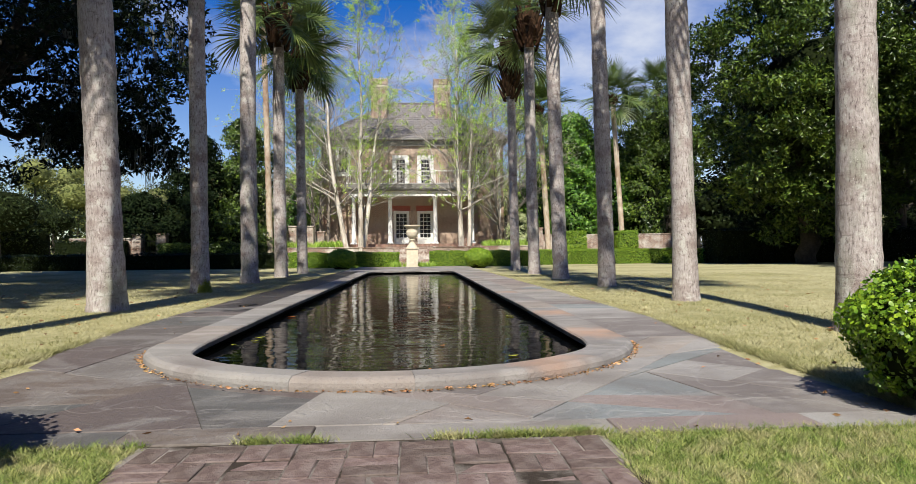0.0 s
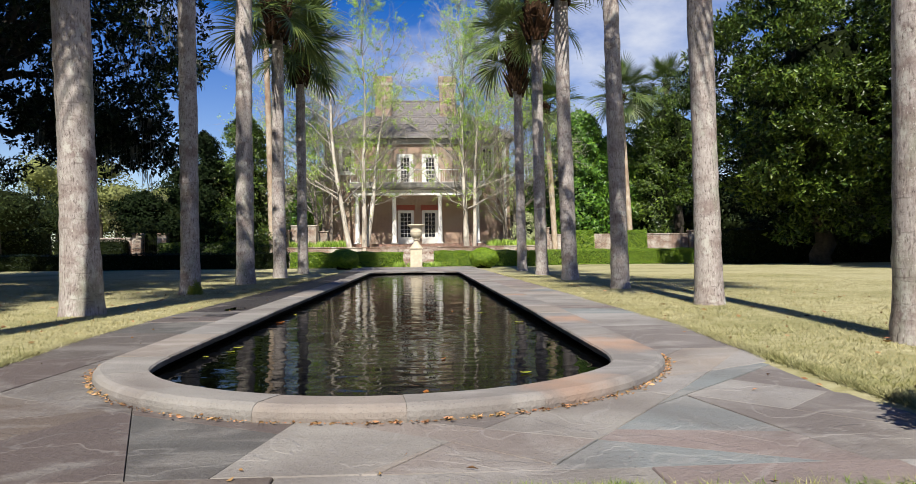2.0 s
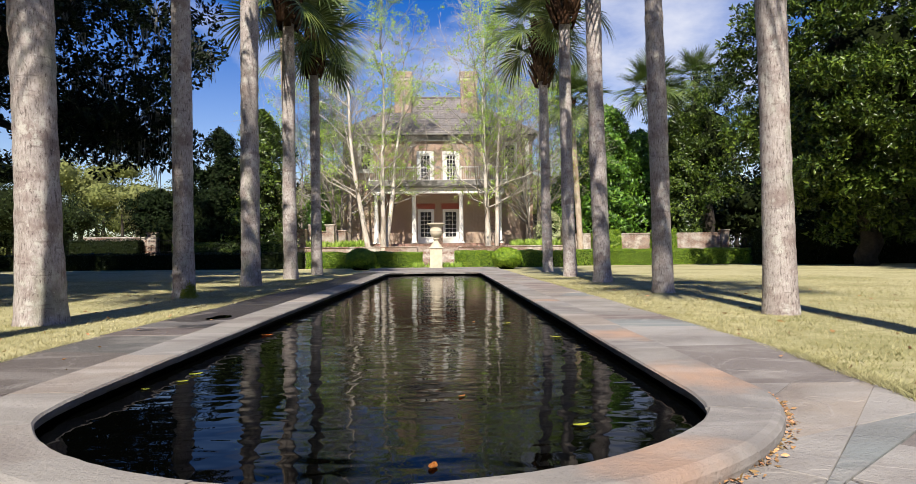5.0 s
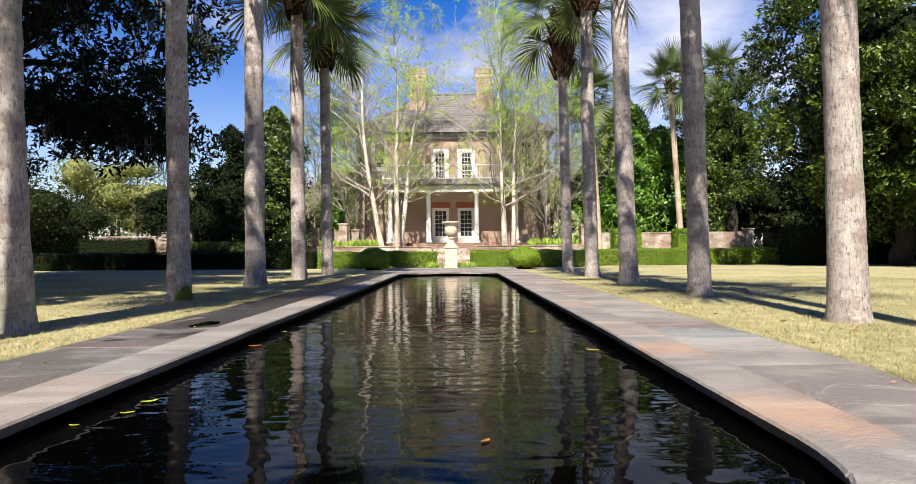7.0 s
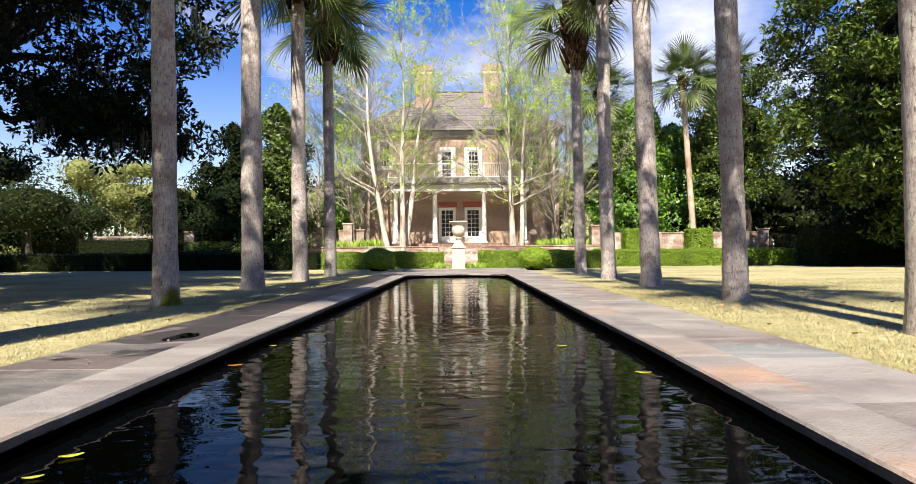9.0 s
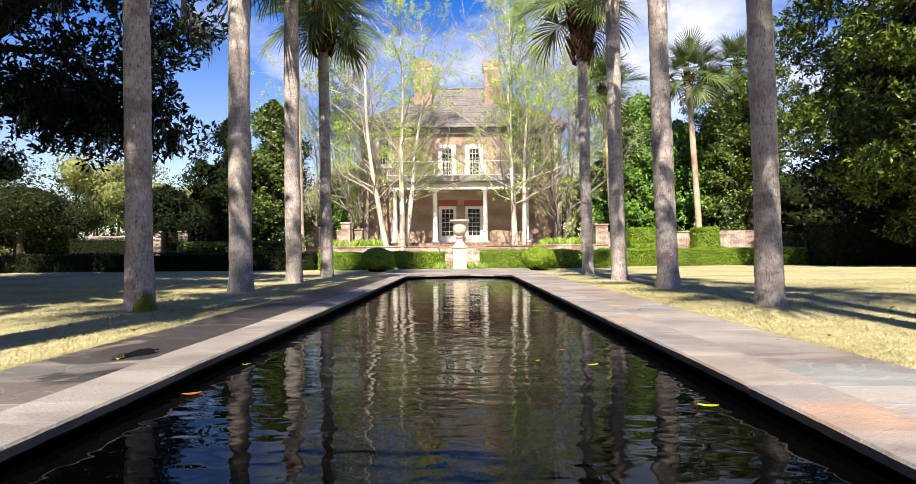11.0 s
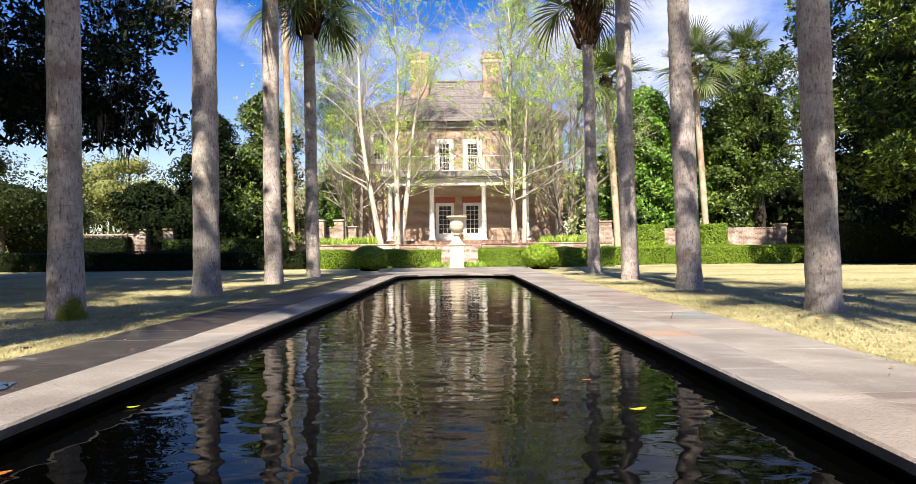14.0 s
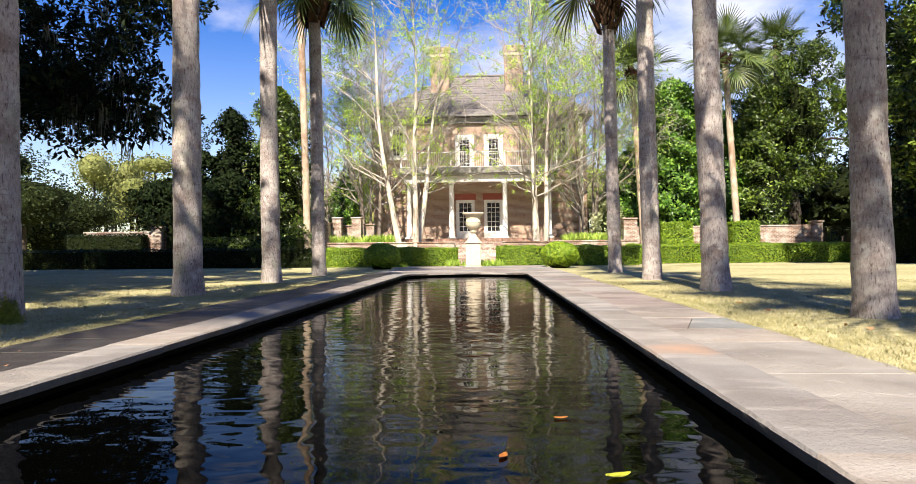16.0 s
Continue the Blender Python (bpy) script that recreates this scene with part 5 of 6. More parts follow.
def moss_strands(ob, C, n, rng):
    """Grey strands hanging from the crown's underside."""
    P0, P1, W0 = [], [], []
    base = ob.matrix_world.translation
    for _ in range(n):
        c = C[rng.integers(len(C))] - np.array(base) + rng.normal(0, 0.5, 3)
        L = rng.uniform(0.4, 1.5)
        for _ in range(9):
            a = c + rng.normal(0, 0.10, 3)
            P0.append(a), P1.append(a + np.array([rng.normal(0, 0.07), rng.normal(0, 0.07), -L * rng.uniform(0.5, 1.0)])), W0.append(0.026)
    part("moss", sticks(P0, P1, np.array(W0), np.array(W0) * 0.15), MOSS, ob, "grey hanging moss")["kind"] = "stuff"


# evergreen over the shaded lawn, its own shade put into the leaf colour
left_tree, lc = broadleaf(-17.5, 29.0, (3.0, -0.5, 10.4), (6.6, 5.0, 6.8), 250, 54000, 0.24, MAGNOLIA_SHADED, 21, "big dark evergreen tree with hanging moss over shaded lawn", 0.5, (0.5, 1.1), per=7, shell=0.4, star=0.6, limb=((-14.0, 28.5, 6.2), (-9.5, 28.8, 5.0), 34), keep=lambda px, py, pz: pz > 3.9 and px < -8.9)
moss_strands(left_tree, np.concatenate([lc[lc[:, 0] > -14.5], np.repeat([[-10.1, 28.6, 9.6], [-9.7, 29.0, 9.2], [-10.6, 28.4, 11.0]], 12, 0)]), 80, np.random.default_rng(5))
broadleaf(-27, 27, (0, 0, 8), (6, 5, 6), 60, 14000, 0.34, MAGNOLIA_SHADED, 22, "dark evergreen tree at the garden's edge", 0.5, (1.0, 1.8))
# evergreens on the sunny side
broadleaf(20.5, 34.5, (-0.3, -0.6, 8.3), (6.4, 4.8, 7.2), 250, 92000, 0.24, MAGNOLIA_LIT, 23, "large glossy-leaved magnolia at the lawn's edge", 0.45, (0.5, 1.15), per=7, shell=0.32, star=0.55, hollow=0.5, core=0.42)
broadleaf(29, 32, (0, 0, 8.5), (6, 5, 7.5), 160, 56000, 0.26, MAGNOLIA_LIT, 24, "large glossy-leaved magnolia in part shade", 0.45, (0.6, 1.2), per=7, shell=0.35, star=0.55, hollow=0.5, core=0.45)
broadleaf(20.6, 53.5, (-0.4, 0, 9.2), (4.6, 3.4, 5.2), 100, 30000, 0.22, MAGNOLIA_LIT, 25, "dark broadleaf evergreen above the brick wall", 0.4, (0.5, 1.0), per=7, shell=0.4, star=0.5, hollow=0.5, core=0.5)
broadleaf(24.5, 42.5, (0, 0, 7.0), (5.6, 3.6, 6.4), 90, 24000, 0.26, MAGNOLIA_SHADED, 26, "dark evergreen tree behind the magnolia", 0.4, (0.7, 1.3), hollow=0.6, core=0.7)
broadleaf(33, 44, (0, 0, 7.5), (6, 4, 7.5), 50, 12000, 0.36, MAGNOLIA_SHADED, 27, "dark evergreen tree at the garden's edge", 0.4, (1.0, 1.8))
# tall unseen trees beyond the walk, placed to cast the lawn's shade
for tx, ty, tz, tr, sd in ((-14.2, 6.5, 13.5, 6.2, 31), (-17.0, 16.5, 12.5, 5.6, 32), (-27.5, 21.0, 12.0, 6.0, 33), (-13.5, -5.0, 12.5, 5.8, 34), (-26, 6, 13, 6.5, 40)):
    broadleaf(tx, ty, (0, 0, tz), (tr, tr, 6.0), 75, 11000, 0.55, MAGNOLIA_SHADED, sd, "unseen spreading evergreen placed to shade the lawn", 0.5, (1.1, 1.9), per=4)
for tx, ty, cx, sd in ((-16.5, 14.5, 5.6, 61), (-15.0, 8.0, 3.2, 62), (-19.0, 20.5, 4.6, 63)):
    broadleaf(tx, ty, (cx, 0, 14.0), (4.6, 4.4, 3.4), 36, 5600, 0.5, MAGNOLIA_SHADED, sd, "unseen leaning evergreen placed to shade the lawn", 0.45, (0.8, 1.5), per=4, lean=(0.4, 0.0))
# two unseen trees, added to shade the magnolia
broadleaf(21.8, 21.0, (0, 0, 9.6), (4.2, 4.2, 4.6), 60, 8000, 0.5, MAGNOLIA_SHADED, 64, "unseen evergreen added to block sun and sky", 0.4, (0.9, 1.6), per=4)
broadleaf(27.0, 24.5, (0, 0, 9.0), (5.4, 4.6, 6.0), 60, 8000, 0.5, MAGNOLIA_SHADED, 65, "unseen evergreen added to block sun and sky", 0.4, (1.0, 1.8), per=4)
# unseen as well; its shade falls on the lawn, short of the paving
broadleaf(-11.2, 2.6, (0, 0, 13.2), (4.4, 5.0, 4.0), 46, 5600, 0.5, MAGNOLIA_SHADED, 29, "unseen evergreen placed to shade the lawn by the palms", 0.4, (0.8, 1.5), per=4, lean=(-2.0, 0.0))
# more unseen trees all round, added to cut the sky's fill light
for tx, ty, tz, tr, sd in ((17.0, -16.0, 8, 6, 35), (4.0, -28.0, 8, 7, 36), (-8, -26, 8, 6, 37), (27, 0, 9, 6, 38), (29, 12, 9, 5.5, 39), (33, 22, 9, 5.5, 30)):
    broadleaf(tx, ty, (0, 0, tz), (tr, tr, tz * 0.6), 40, 4500, 0.7, MAGNOLIA_SHADED, sd, "unseen evergreen added to block sun and sky", 0.5, (1.3, 2.2), per=4)


def column_tree(x, y, h, r, n, seed, leaf, size, label, z0=0.0, taper=0.75, name="conifer", category="tree"):
    """A dense upright evergreen: trunk and a leafy cone with a ragged skin."""
    g = np.random.default_rng(seed)
    ob = thing(name, label, category, (x, y, z0))
    n, size = int(n * 0.62), size * 1.2
    m = int((20 if leaf is HOLLY else 9) * h)
    k = g.integers(0, m, n)
    t = np.clip((g.random(m) ** 0.8)[k] + g.normal(0, 0.35 / h, n), 0, 1)
    a = (g.random(m) * 2 * np.pi)[k] + g.normal(0, 0.27, n)
    puff = (g.uniform(0.86, 1.08, m) if leaf is HOLLY else g.uniform(0.35, 1.5, m))[k]
    prof = r * np.minimum(1, 0.55 + 2.5 * t) * (1 - t ** 2.2) ** taper
    lump = 1 + 0.22 * np.sin(a * 3 + t * 14) * np.sin(t * 23 + a) + 0.12 * np.sin(a * 7 + t * 31)
    rad = prof * lump * puff * (1 - 0.45 * g.random(n) ** 2)
    P = np.stack([rad * np.cos(a), rad * np.sin(a), 0.1 + t * h], 1)
    N = np.stack([np.cos(a), np.sin(a), np.full(n, 0.6)], 1)
    P, N = rosettes(P, N, g, 3, size)
    part("crown", leaf_mesh(P, N, g.uniform(0.7, 1.3, len(P)) * size, g, 0.5, wild=0.7), leaf, ob)
    part("trunk", tube([(0, 0, -0.1), (0, 0, h * 0.5), (0, 0, h * 0.85)], [0.14, 0.1, 0.03], 8), DARK_BARK, ob)
    part("inner_bough", lathe([(r * 0.35, 0.05), (r * 0.55, h * 0.15), (r * 0.55, h * 0.45), (r * 0.35, h * 0.7), (0.02, h * 0.85)], 14), INNER_SHADE, ob)
    return ob


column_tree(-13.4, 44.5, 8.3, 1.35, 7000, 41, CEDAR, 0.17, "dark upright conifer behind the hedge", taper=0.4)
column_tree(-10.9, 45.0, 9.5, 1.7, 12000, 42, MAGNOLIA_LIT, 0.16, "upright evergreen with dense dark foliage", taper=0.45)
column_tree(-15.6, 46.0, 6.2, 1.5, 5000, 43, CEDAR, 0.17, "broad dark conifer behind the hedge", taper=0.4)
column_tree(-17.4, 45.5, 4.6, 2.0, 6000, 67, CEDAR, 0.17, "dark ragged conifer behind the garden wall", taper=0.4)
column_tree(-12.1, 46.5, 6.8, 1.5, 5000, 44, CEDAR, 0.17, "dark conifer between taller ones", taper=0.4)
column_tree(12.4, 52.0, 11.2, 2.45, 20000, 45, HOLLY, 0.19, "tall sunlit evergreen column covered in small leaves", taper=0.35)
column_tree(15.3, 53.0, 9.6, 2.35, 15000, 46, HOLLY, 0.19, "tall bright evergreen behind the brick wall", taper=0.35)
column_tree(17.9, 52.0, 10.8, 2.25, 15000, 47, MAGNOLIA_LIT, 0.19, "tall evergreen column in part shade", taper=0.55)
column_tree(9.4, 51.5, 6.6, 1.6, 7000, 48, HOLLY, 0.17, "rounded evergreen beside the house corner", taper=0.6)
column_tree(-8.6, 51.0, 5.2, 1.2, 4000, 49, HOLLY, 0.16, "ivy-green shrub beside the house", taper=0.6)

column_tree(7.7, 48.7, 2.3, 0.9, 2500, 66, PALE_LEAF, 0.12, "pale blossoming shrub in the raised bed", z0=1.08, taper=0.5, name="shrub", category="shrub")


def birch(x, y, z0, h, stems, spread, seed, label, leaves=24000, trunk_r=0.15, branches=26, width=1.6, bark=None):
    """A many-stemmed pale-barked tree: forking stems, long rising branches, fine twigs and clusters of young leaves."""
    g = np.random.default_rng(seed)
    ob = thing("spring_tree", label, "tree", (x, y, z0), group="pale trees before the house")
    trunks, T0, T1, A0, A1, tips = [], [], [], [], [], []

    def seg(p, q, r0, r1):
        T0.append(p), T1.append(q), A0.append(r0), A1.append(r1)

    for k in range(stems):
        az = 2 * np.pi * (k + g.uniform(-0.2, 0.2)) / stems + seed
        lean = spread * g.uniform(0.5, 1.2)
        H = h * g.uniform(0.75, 1.0)
        s = np.linspace(0, 1, 16)
        off = lean * H * (0.62 * s + 0.22 * np.sin(s * 2.4 + k))
        px = 0.14 * np.cos(az) + off * np.cos(az) + 0.16 * np.sin(s * 11 + k) * s
        py = 0.14 * np.sin(az) + off * np.sin(az) * 0.8 + 0.14 * np.cos(s * 9 + k) * s
        pts = np.stack([px, py, s * H - 0.1], 1)
        trunks.append(tube(pts, trunk_r * g.uniform(0.75, 1.1) * (1 - s) ** 1.5 + 0.012, 9, 0.04, g))
        for _ in range(branches):
            u = 0.13 + 0.82 * g.random() ** 0.9
            p = np.array([np.interp(u, s, pts[:, i]) for i in range(3)])
            ba = az + g.normal(0, 1.2)
            L = H * width * (0.10 + 0.20 * (1 - u)) * g.uniform(0.7, 1.25)
            d = unit(np.array([np.cos(ba), np.sin(ba), g.uniform(0.25, 0.9) + 0.5 * u]))
            r0, prev, n = 0.014 + 0.042 * (1 - u), p, 7
            for i in range(n):
                d = unit(d + g.normal(0, 0.17, 3) + (0, 0, 0.07))
                q = prev + d * L / n
                seg(prev, q, r0 * (1 - i / n) + 0.006, r0 * (1 - (i + 1) / n) + 0.006)
                for _ in range(2):
                    e = unit(d + g.normal(0, 0.55, 3))
                    l2 = L * g.uniform(0.14, 0.34)
                    mid = q + e * l2 * 0.5
                    q2 = mid + unit(e + g.normal(0, 0.3, 3)) * l2 * 0.5
                    seg(q, mid, 0.008, 0.006), seg(mid, q2, 0.006, 0.004)
                    for _ in range(3):
                        w = q + (q2 - q) * g.uniform(0.2, 1)
                        q3 = w + unit(e + g.normal(0, 0.6, 3)) * l2 * g.uniform(0.25, 0.6)
                        seg(w, q3, 0.005, 0.003)
                        tips.append(q3)
                prev = q
    part("trunk", joined(*trunks), bark or PALE_BARK, ob, smooth=True)
    part("twig_haze", sticks(T0, T1, np.array(A0), np.array(A1)), TWIG, ob, "fine pale twigs")
    tips = np.array(tips)
    bias = np.sin(tips[:, 0] * 1.3 + seed) + np.sin(tips[:, 2] * 1.1 + 2 * seed) + 1.0 * np.sin(tips[:, 1] * 1.7) + g.normal(0, 0.7, len(tips))
    pick = np.argsort(-bias)[: len(tips) * 36 // 100]
    per = max(leaves // len(pick), 3)
    P = np.repeat(tips[pick], per, 0) + g.normal(0, 0.09, (len(pick) * per, 3))
    part("leaves", leaf_mesh(P, g.normal(0, 1, P.shape), g.uniform(0.06, 0.125, len(P)), g, 0.65), YOUNG, ob, "sparse young yellow-green leaves")
    return ob


birch(-3.65, 47.4, 0.9, 19.0, 3, 0.19, 1, "pale many-stemmed tree with young leaves before the porch", trunk_r=0.19)
birch(3.45, 47.4, 0.9, 19.0, 3, 0.19, 2, "pale many-stemmed tree with young leaves before the porch", trunk_r=0.19)
birch(-6.9, 50.2, 1.1, 15.0, 4, 0.26, 3, "pale twiggy tree with young leaves beside the house", 15000, trunk_r=0.11, bark=GREY_BARK)
birch(6.6, 50.2, 1.1, 14.0, 4, 0.26, 4, "pale twiggy tree with young leaves beside the house", 15000, trunk_r=0.11, bark=GREY_BARK)
birch(-9.4, 52.5, 0.3, 12.5, 3, 0.18, 5, "pale twiggy tree at the house corner", 12000, trunk_r=0.11, bark=GREY_BARK)
birch(9.0, 54.5, 0.3, 13.5, 3, 0.18, 6, "pale twiggy tree at the house corner", 12000, trunk_r=0.11, bark=GREY_BARK)


# ---- distance ----
def far_wood(x, y, w, h, n, seed, leaf, label, size=0.5, core=None):
    g = np.random.default_rng(seed)
    ob = tagged(new("far_trees"), label, "trees", kind="stuff")
    ob.location = (x, y, 0)
    m = max(int(w / 0.85), 8)
    B = np.column_stack([g.uniform(-w / 2, w / 2, m), g.uniform(-5, 5, m), h * 0.78 * g.random(m) ** 0.8, g.uniform(2.0, 4.4, m), g.uniform(2.0, 4.2, m), g.uniform(1.2, 2.7, m)])
    P, N = blob_points(B, n, g, 0.5)
    P[:, 2] = np.maximum(P[:, 2], 0.1)
    part("foliage", leaf_mesh(P, N, g.uniform(0.6, 1.4, n) * size, g, 0.6, wild=0.9), leaf, ob)
    ball = lathe([(math.cos(q) + 0.001, math.sin(q)) for q in np.linspace(-1.57, 1.57, 7)], 9)
    part("inner_mass", joined(*[(np.maximum(ball[0] * (b[3:] * 0.66) + b[:3], (-1e3, -1e3, -0.3)), ball[1]) for b in B]), core or INNER_SHADE, ob, "solid fill standing in for shaded inner branches")
    T0 = np.column_stack([B[:, 0], B[:, 1], np.zeros(m) - 0.2])
    part("trunks", sticks(T0, B[:, :3], np.full(m, 0.25), np.full(m, 0.08), 6), DARK_BARK, ob)


far_wood(-42, 92, 66, 15.0, 90000, 51, OLIVE, "distant olive-green spring woodland", 0.33, core=OLIVE)
far_wood(-36, 56, 12, 9.5, 30000, 52, DARK_GREEN, "very dark green trees beyond the garden wall", 0.2)
far_wood(30, 60, 26, 9, 16000, 55, DARK_GREEN, "shaded woodland beyond the evergreens", 0.4)
far_wood(40, 80, 60, 12, 30000, 53, OLIVE, "distant woodland beyond the evergreens", core=OLIVE)
far_wood(-2, 110, 60, 12, 20000, 54, OLIVE, "distant woodland behind the house", core=OLIVE)
# woods out of view on three sides, added to lower the sky's fill
far_wood(0, -20, 96, 14, 26000, 56, DARK_GREEN, "unseen woodland added behind the path to block sky", 0.8)
far_wood(44, 6, 26, 13, 9000, 57, DARK_GREEN, "unseen trees added beyond the lawn to block sky", 0.8)
far_wood(-46, 8, 26, 13, 9000, 58, DARK_GREEN, "unseen trees added beyond the shaded lawn to block sky", 0.8)


# ---- beds and low plants ----
def strap_bed(x0, x1, y0, y1, z, n, size, seed, label, leaf):
    g = np.random.default_rng(seed)
    ob = tagged(new("strap_plants"), label, "plants", kind="stuff")
    c = np.stack([g.uniform(x0, x1, n // 14), g.uniform(y0, y1, n // 14), np.full(n // 14, z)], 1)
    P = np.repeat(c, 14, 0) + g.normal(0, 0.05, (len(c) * 14, 3)) * (1, 1, 0)
    v, f = leaf_mesh(P, np.array([[0, 0, 1.2]]) + 0 * P, g.uniform(0.6, 1.2, len(P)) * size, g, 0.10, wild=0.55, along=True)
    me = np_mesh("strap_plants", v, f)
    me.materials.append(leaf)
    ob2 = tagged(new("strap_plants", me), label, "plants", kind="stuff")
    bpy.data.objects.remove(ob)
    return ob2


strap_bed(-9.0, -5.0, 47.1, 48.6, 1.09, 1700, 0.55, 61, "yellow-green strap leaves in a raised bed", YOUNG)
strap_bed(5.0, 8.2, 47.1, 48.6, 1.09, 1500, 0.55, 62, "yellow-green strap leaves in a raised bed", YOUNG)
strap_bed(-1.15, -0.40, 36.5, 37.2, 0.0, 260, 0.32, 63, "yellow-green spring bulbs beside the urn", YOUNG)
strap_bed(0.36, 1.15, 36.5, 37.2, 0.0, 260, 0.32, 64, "yellow-green spring bulbs beside the urn", YOUNG)

# ---- flagstone paving ----
paving = thing("pavement", "irregular bluestone flags round the pool with earthy joints", "pavement", (0, 17, 0), kind="structure")
bed_strips = [bed(-EDGE, EDGE, 4.55, 6.9, 0.5), bed(-EDGE, -1.85, 6.9, 28.65, 0.5), bed(1.85, EDGE, 6.9, 28.65, 0.5), bed(-EDGE, EDGE, 28.6, 37.2, 1.0)]


def cut(poly, p, d):
    """Splits a convex polygon by the line through p along d: the part to its left, the part to its right."""
    nrm = (-d[1], d[0])
    L, R = [], []
    n = len(poly)
    side = [(q[0] - p[0]) * nrm[0] + (q[1] - p[1]) * nrm[1] for q in poly]
    for i in range(n):
        a, b, sa, sb = poly[i], poly[(i + 1) % n], side[i], side[(i + 1) % n]
        (L if sa >= 0 else R).append(a)
        if sa * sb < 0:
            t = sa / (sa - sb)
            m = (a[0] + (b[0] - a[0]) * t, a[1] + (b[1] - a[1]) * t)
            L.append(m), R.append(m)
    return L, R


def area(poly):
    return 0.5 * abs(sum(a[0] * b[1] - b[0] * a[1] for a, b in zip(poly, poly[1:] + poly[:1])))


def shatter(poly, big, g, tilt):
    """Breaks a polygon into random slabs of about the area big."""
    if len(poly) < 3 or area(poly) < big * g.uniform(0.6, 1.7):
        return [poly]
    P = np.array(poly)
    c = P.mean(0)
    w = np.linalg.eigh(np.cov((P - c).T))[1][:, 0]
    a = math.atan2(w[1], w[0]) + math.radians(g.uniform(-tilt, tilt))
    p = c + (P[g.randrange(len(P))] - c) * g.uniform(-0.25, 0.25)
    L, R = cut(poly, p, (math.cos(a), math.sin(a)))
    if len(L) < 3 or len(R) < 3 or min(area(L), area(R)) < big * 0.15:
        return [poly]
    return shatter(L, big, g, tilt) + shatter(R, big, g, tilt)


def outside(polys, ring):
    """Keeps what lies outside a convex ring, given anticlockwise."""
    kept = []
    for poly in polys:
        rest = poly
        for a, b in zip(ring, ring[1:] + ring[:1]):
            if len(rest) < 3:
                break
            inn, out = cut(rest, a, (b[0] - a[0], b[1] - a[1]))
            if len(out) >= 3 and area(out) > 0.0012:
                kept.append(out)
            rest = inn
    return kept


def shrink(poly, d):
    """Moves each side of a convex polygon inwards by d."""
    P = poly if sum(a[0] * b[1] - b[0] * a[1] for a, b in zip(poly, poly[1:] + poly[:1])) > 0 else poly[::-1]
    Q = P
    for a, b in zip(P, P[1:] + P[:1]):
        e = (b[0] - a[0], b[1] - a[1])
        L = math.hypot(*e)
        if L < 1e-5:
            continue
        e = (e[0] / L, e[1] / L)
        Q = cut(Q, (a[0] - e[1] * d, a[1] + e[0] * d), e)[0]
        if len(Q) < 3:
            return []
    out = []
    for q in Q:
        if not out or math.hypot(q[0] - out[-1][0], q[1] - out[-1][1]) > 0.004:
            out.append(q)
    return out if len(out) > 2 else []


def flag(poly, g, gap=0.0026):
    lo = shrink(poly, g.choice([0.0010, 0.0012, 0.0016, 0.002, gap]))
    if not lo:
        lo = list(poly)
    if area(lo) < 0.0004:
        return
    cx, cy = np.mean(lo, axis=0)
    top = [(cx + (x - cx) * k, cy + (y - cy) * k) for x, y in lo for k in (1 - 0.0045 / max(math.hypot(x - cx, y - cy), 0.05),)]
    tz, sx, sy = g.uniform(-0.003, 0.003), g.uniform(-0.004, 0.004), g.uniform(-0.004, 0.004)
    bm = bmesh.new()
    rings = []
    for pts, dz in ((lo, -0.04), (lo, -0.006), (top, 0.0)):
        rings.append([bm.verts.new((x, y - 17, pave_z(y) + dz + tz + sx * (x - cx) + sy * (y - cy))) for x, y in pts])
    n = len(lo)
    for a, b in zip(rings, rings[1:]):
        for i in range(n):
            bm.faces.new((a[i], a[(i + 1) % n], b[(i + 1) % n], b[i]))
    bm.faces.new(rings[-1])
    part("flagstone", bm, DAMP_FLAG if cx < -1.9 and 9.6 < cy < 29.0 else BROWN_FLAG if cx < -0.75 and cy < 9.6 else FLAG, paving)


JOINTS = ((-0.55, 4.9, -0.42, 5.5), (1.12, 5.29, 1.56, 5.85), (0.38, 5.25, 0.70, 5.62), (0.78, 4.90, 0.38, 5.25), (0.78, 4.90, 1.12, 5.29), (1.80, 6.06, 2.61, 6.76), (1.88, 6.05, 2.46, 5.47), (2.02, 6.72, 2.68, 6.12),
          (2.24, 5.69, 2.61, 6.01), (2.82, 6.49, 2.82, 6.00), (0.38, 5.25, -0.04, 5.51), (0.12, 4.88, 0.38, 5.25))


def holds(poly, x, y):
    """Whether a convex polygon holds a point."""
    turn = [(b[0] - a[0]) * (y - a[1]) - (b[1] - a[1]) * (x - a[0]) for a, b in zip(poly, poly[1:] + poly[:1])]
    return min(turn) >= 0 or max(turn) <= 0


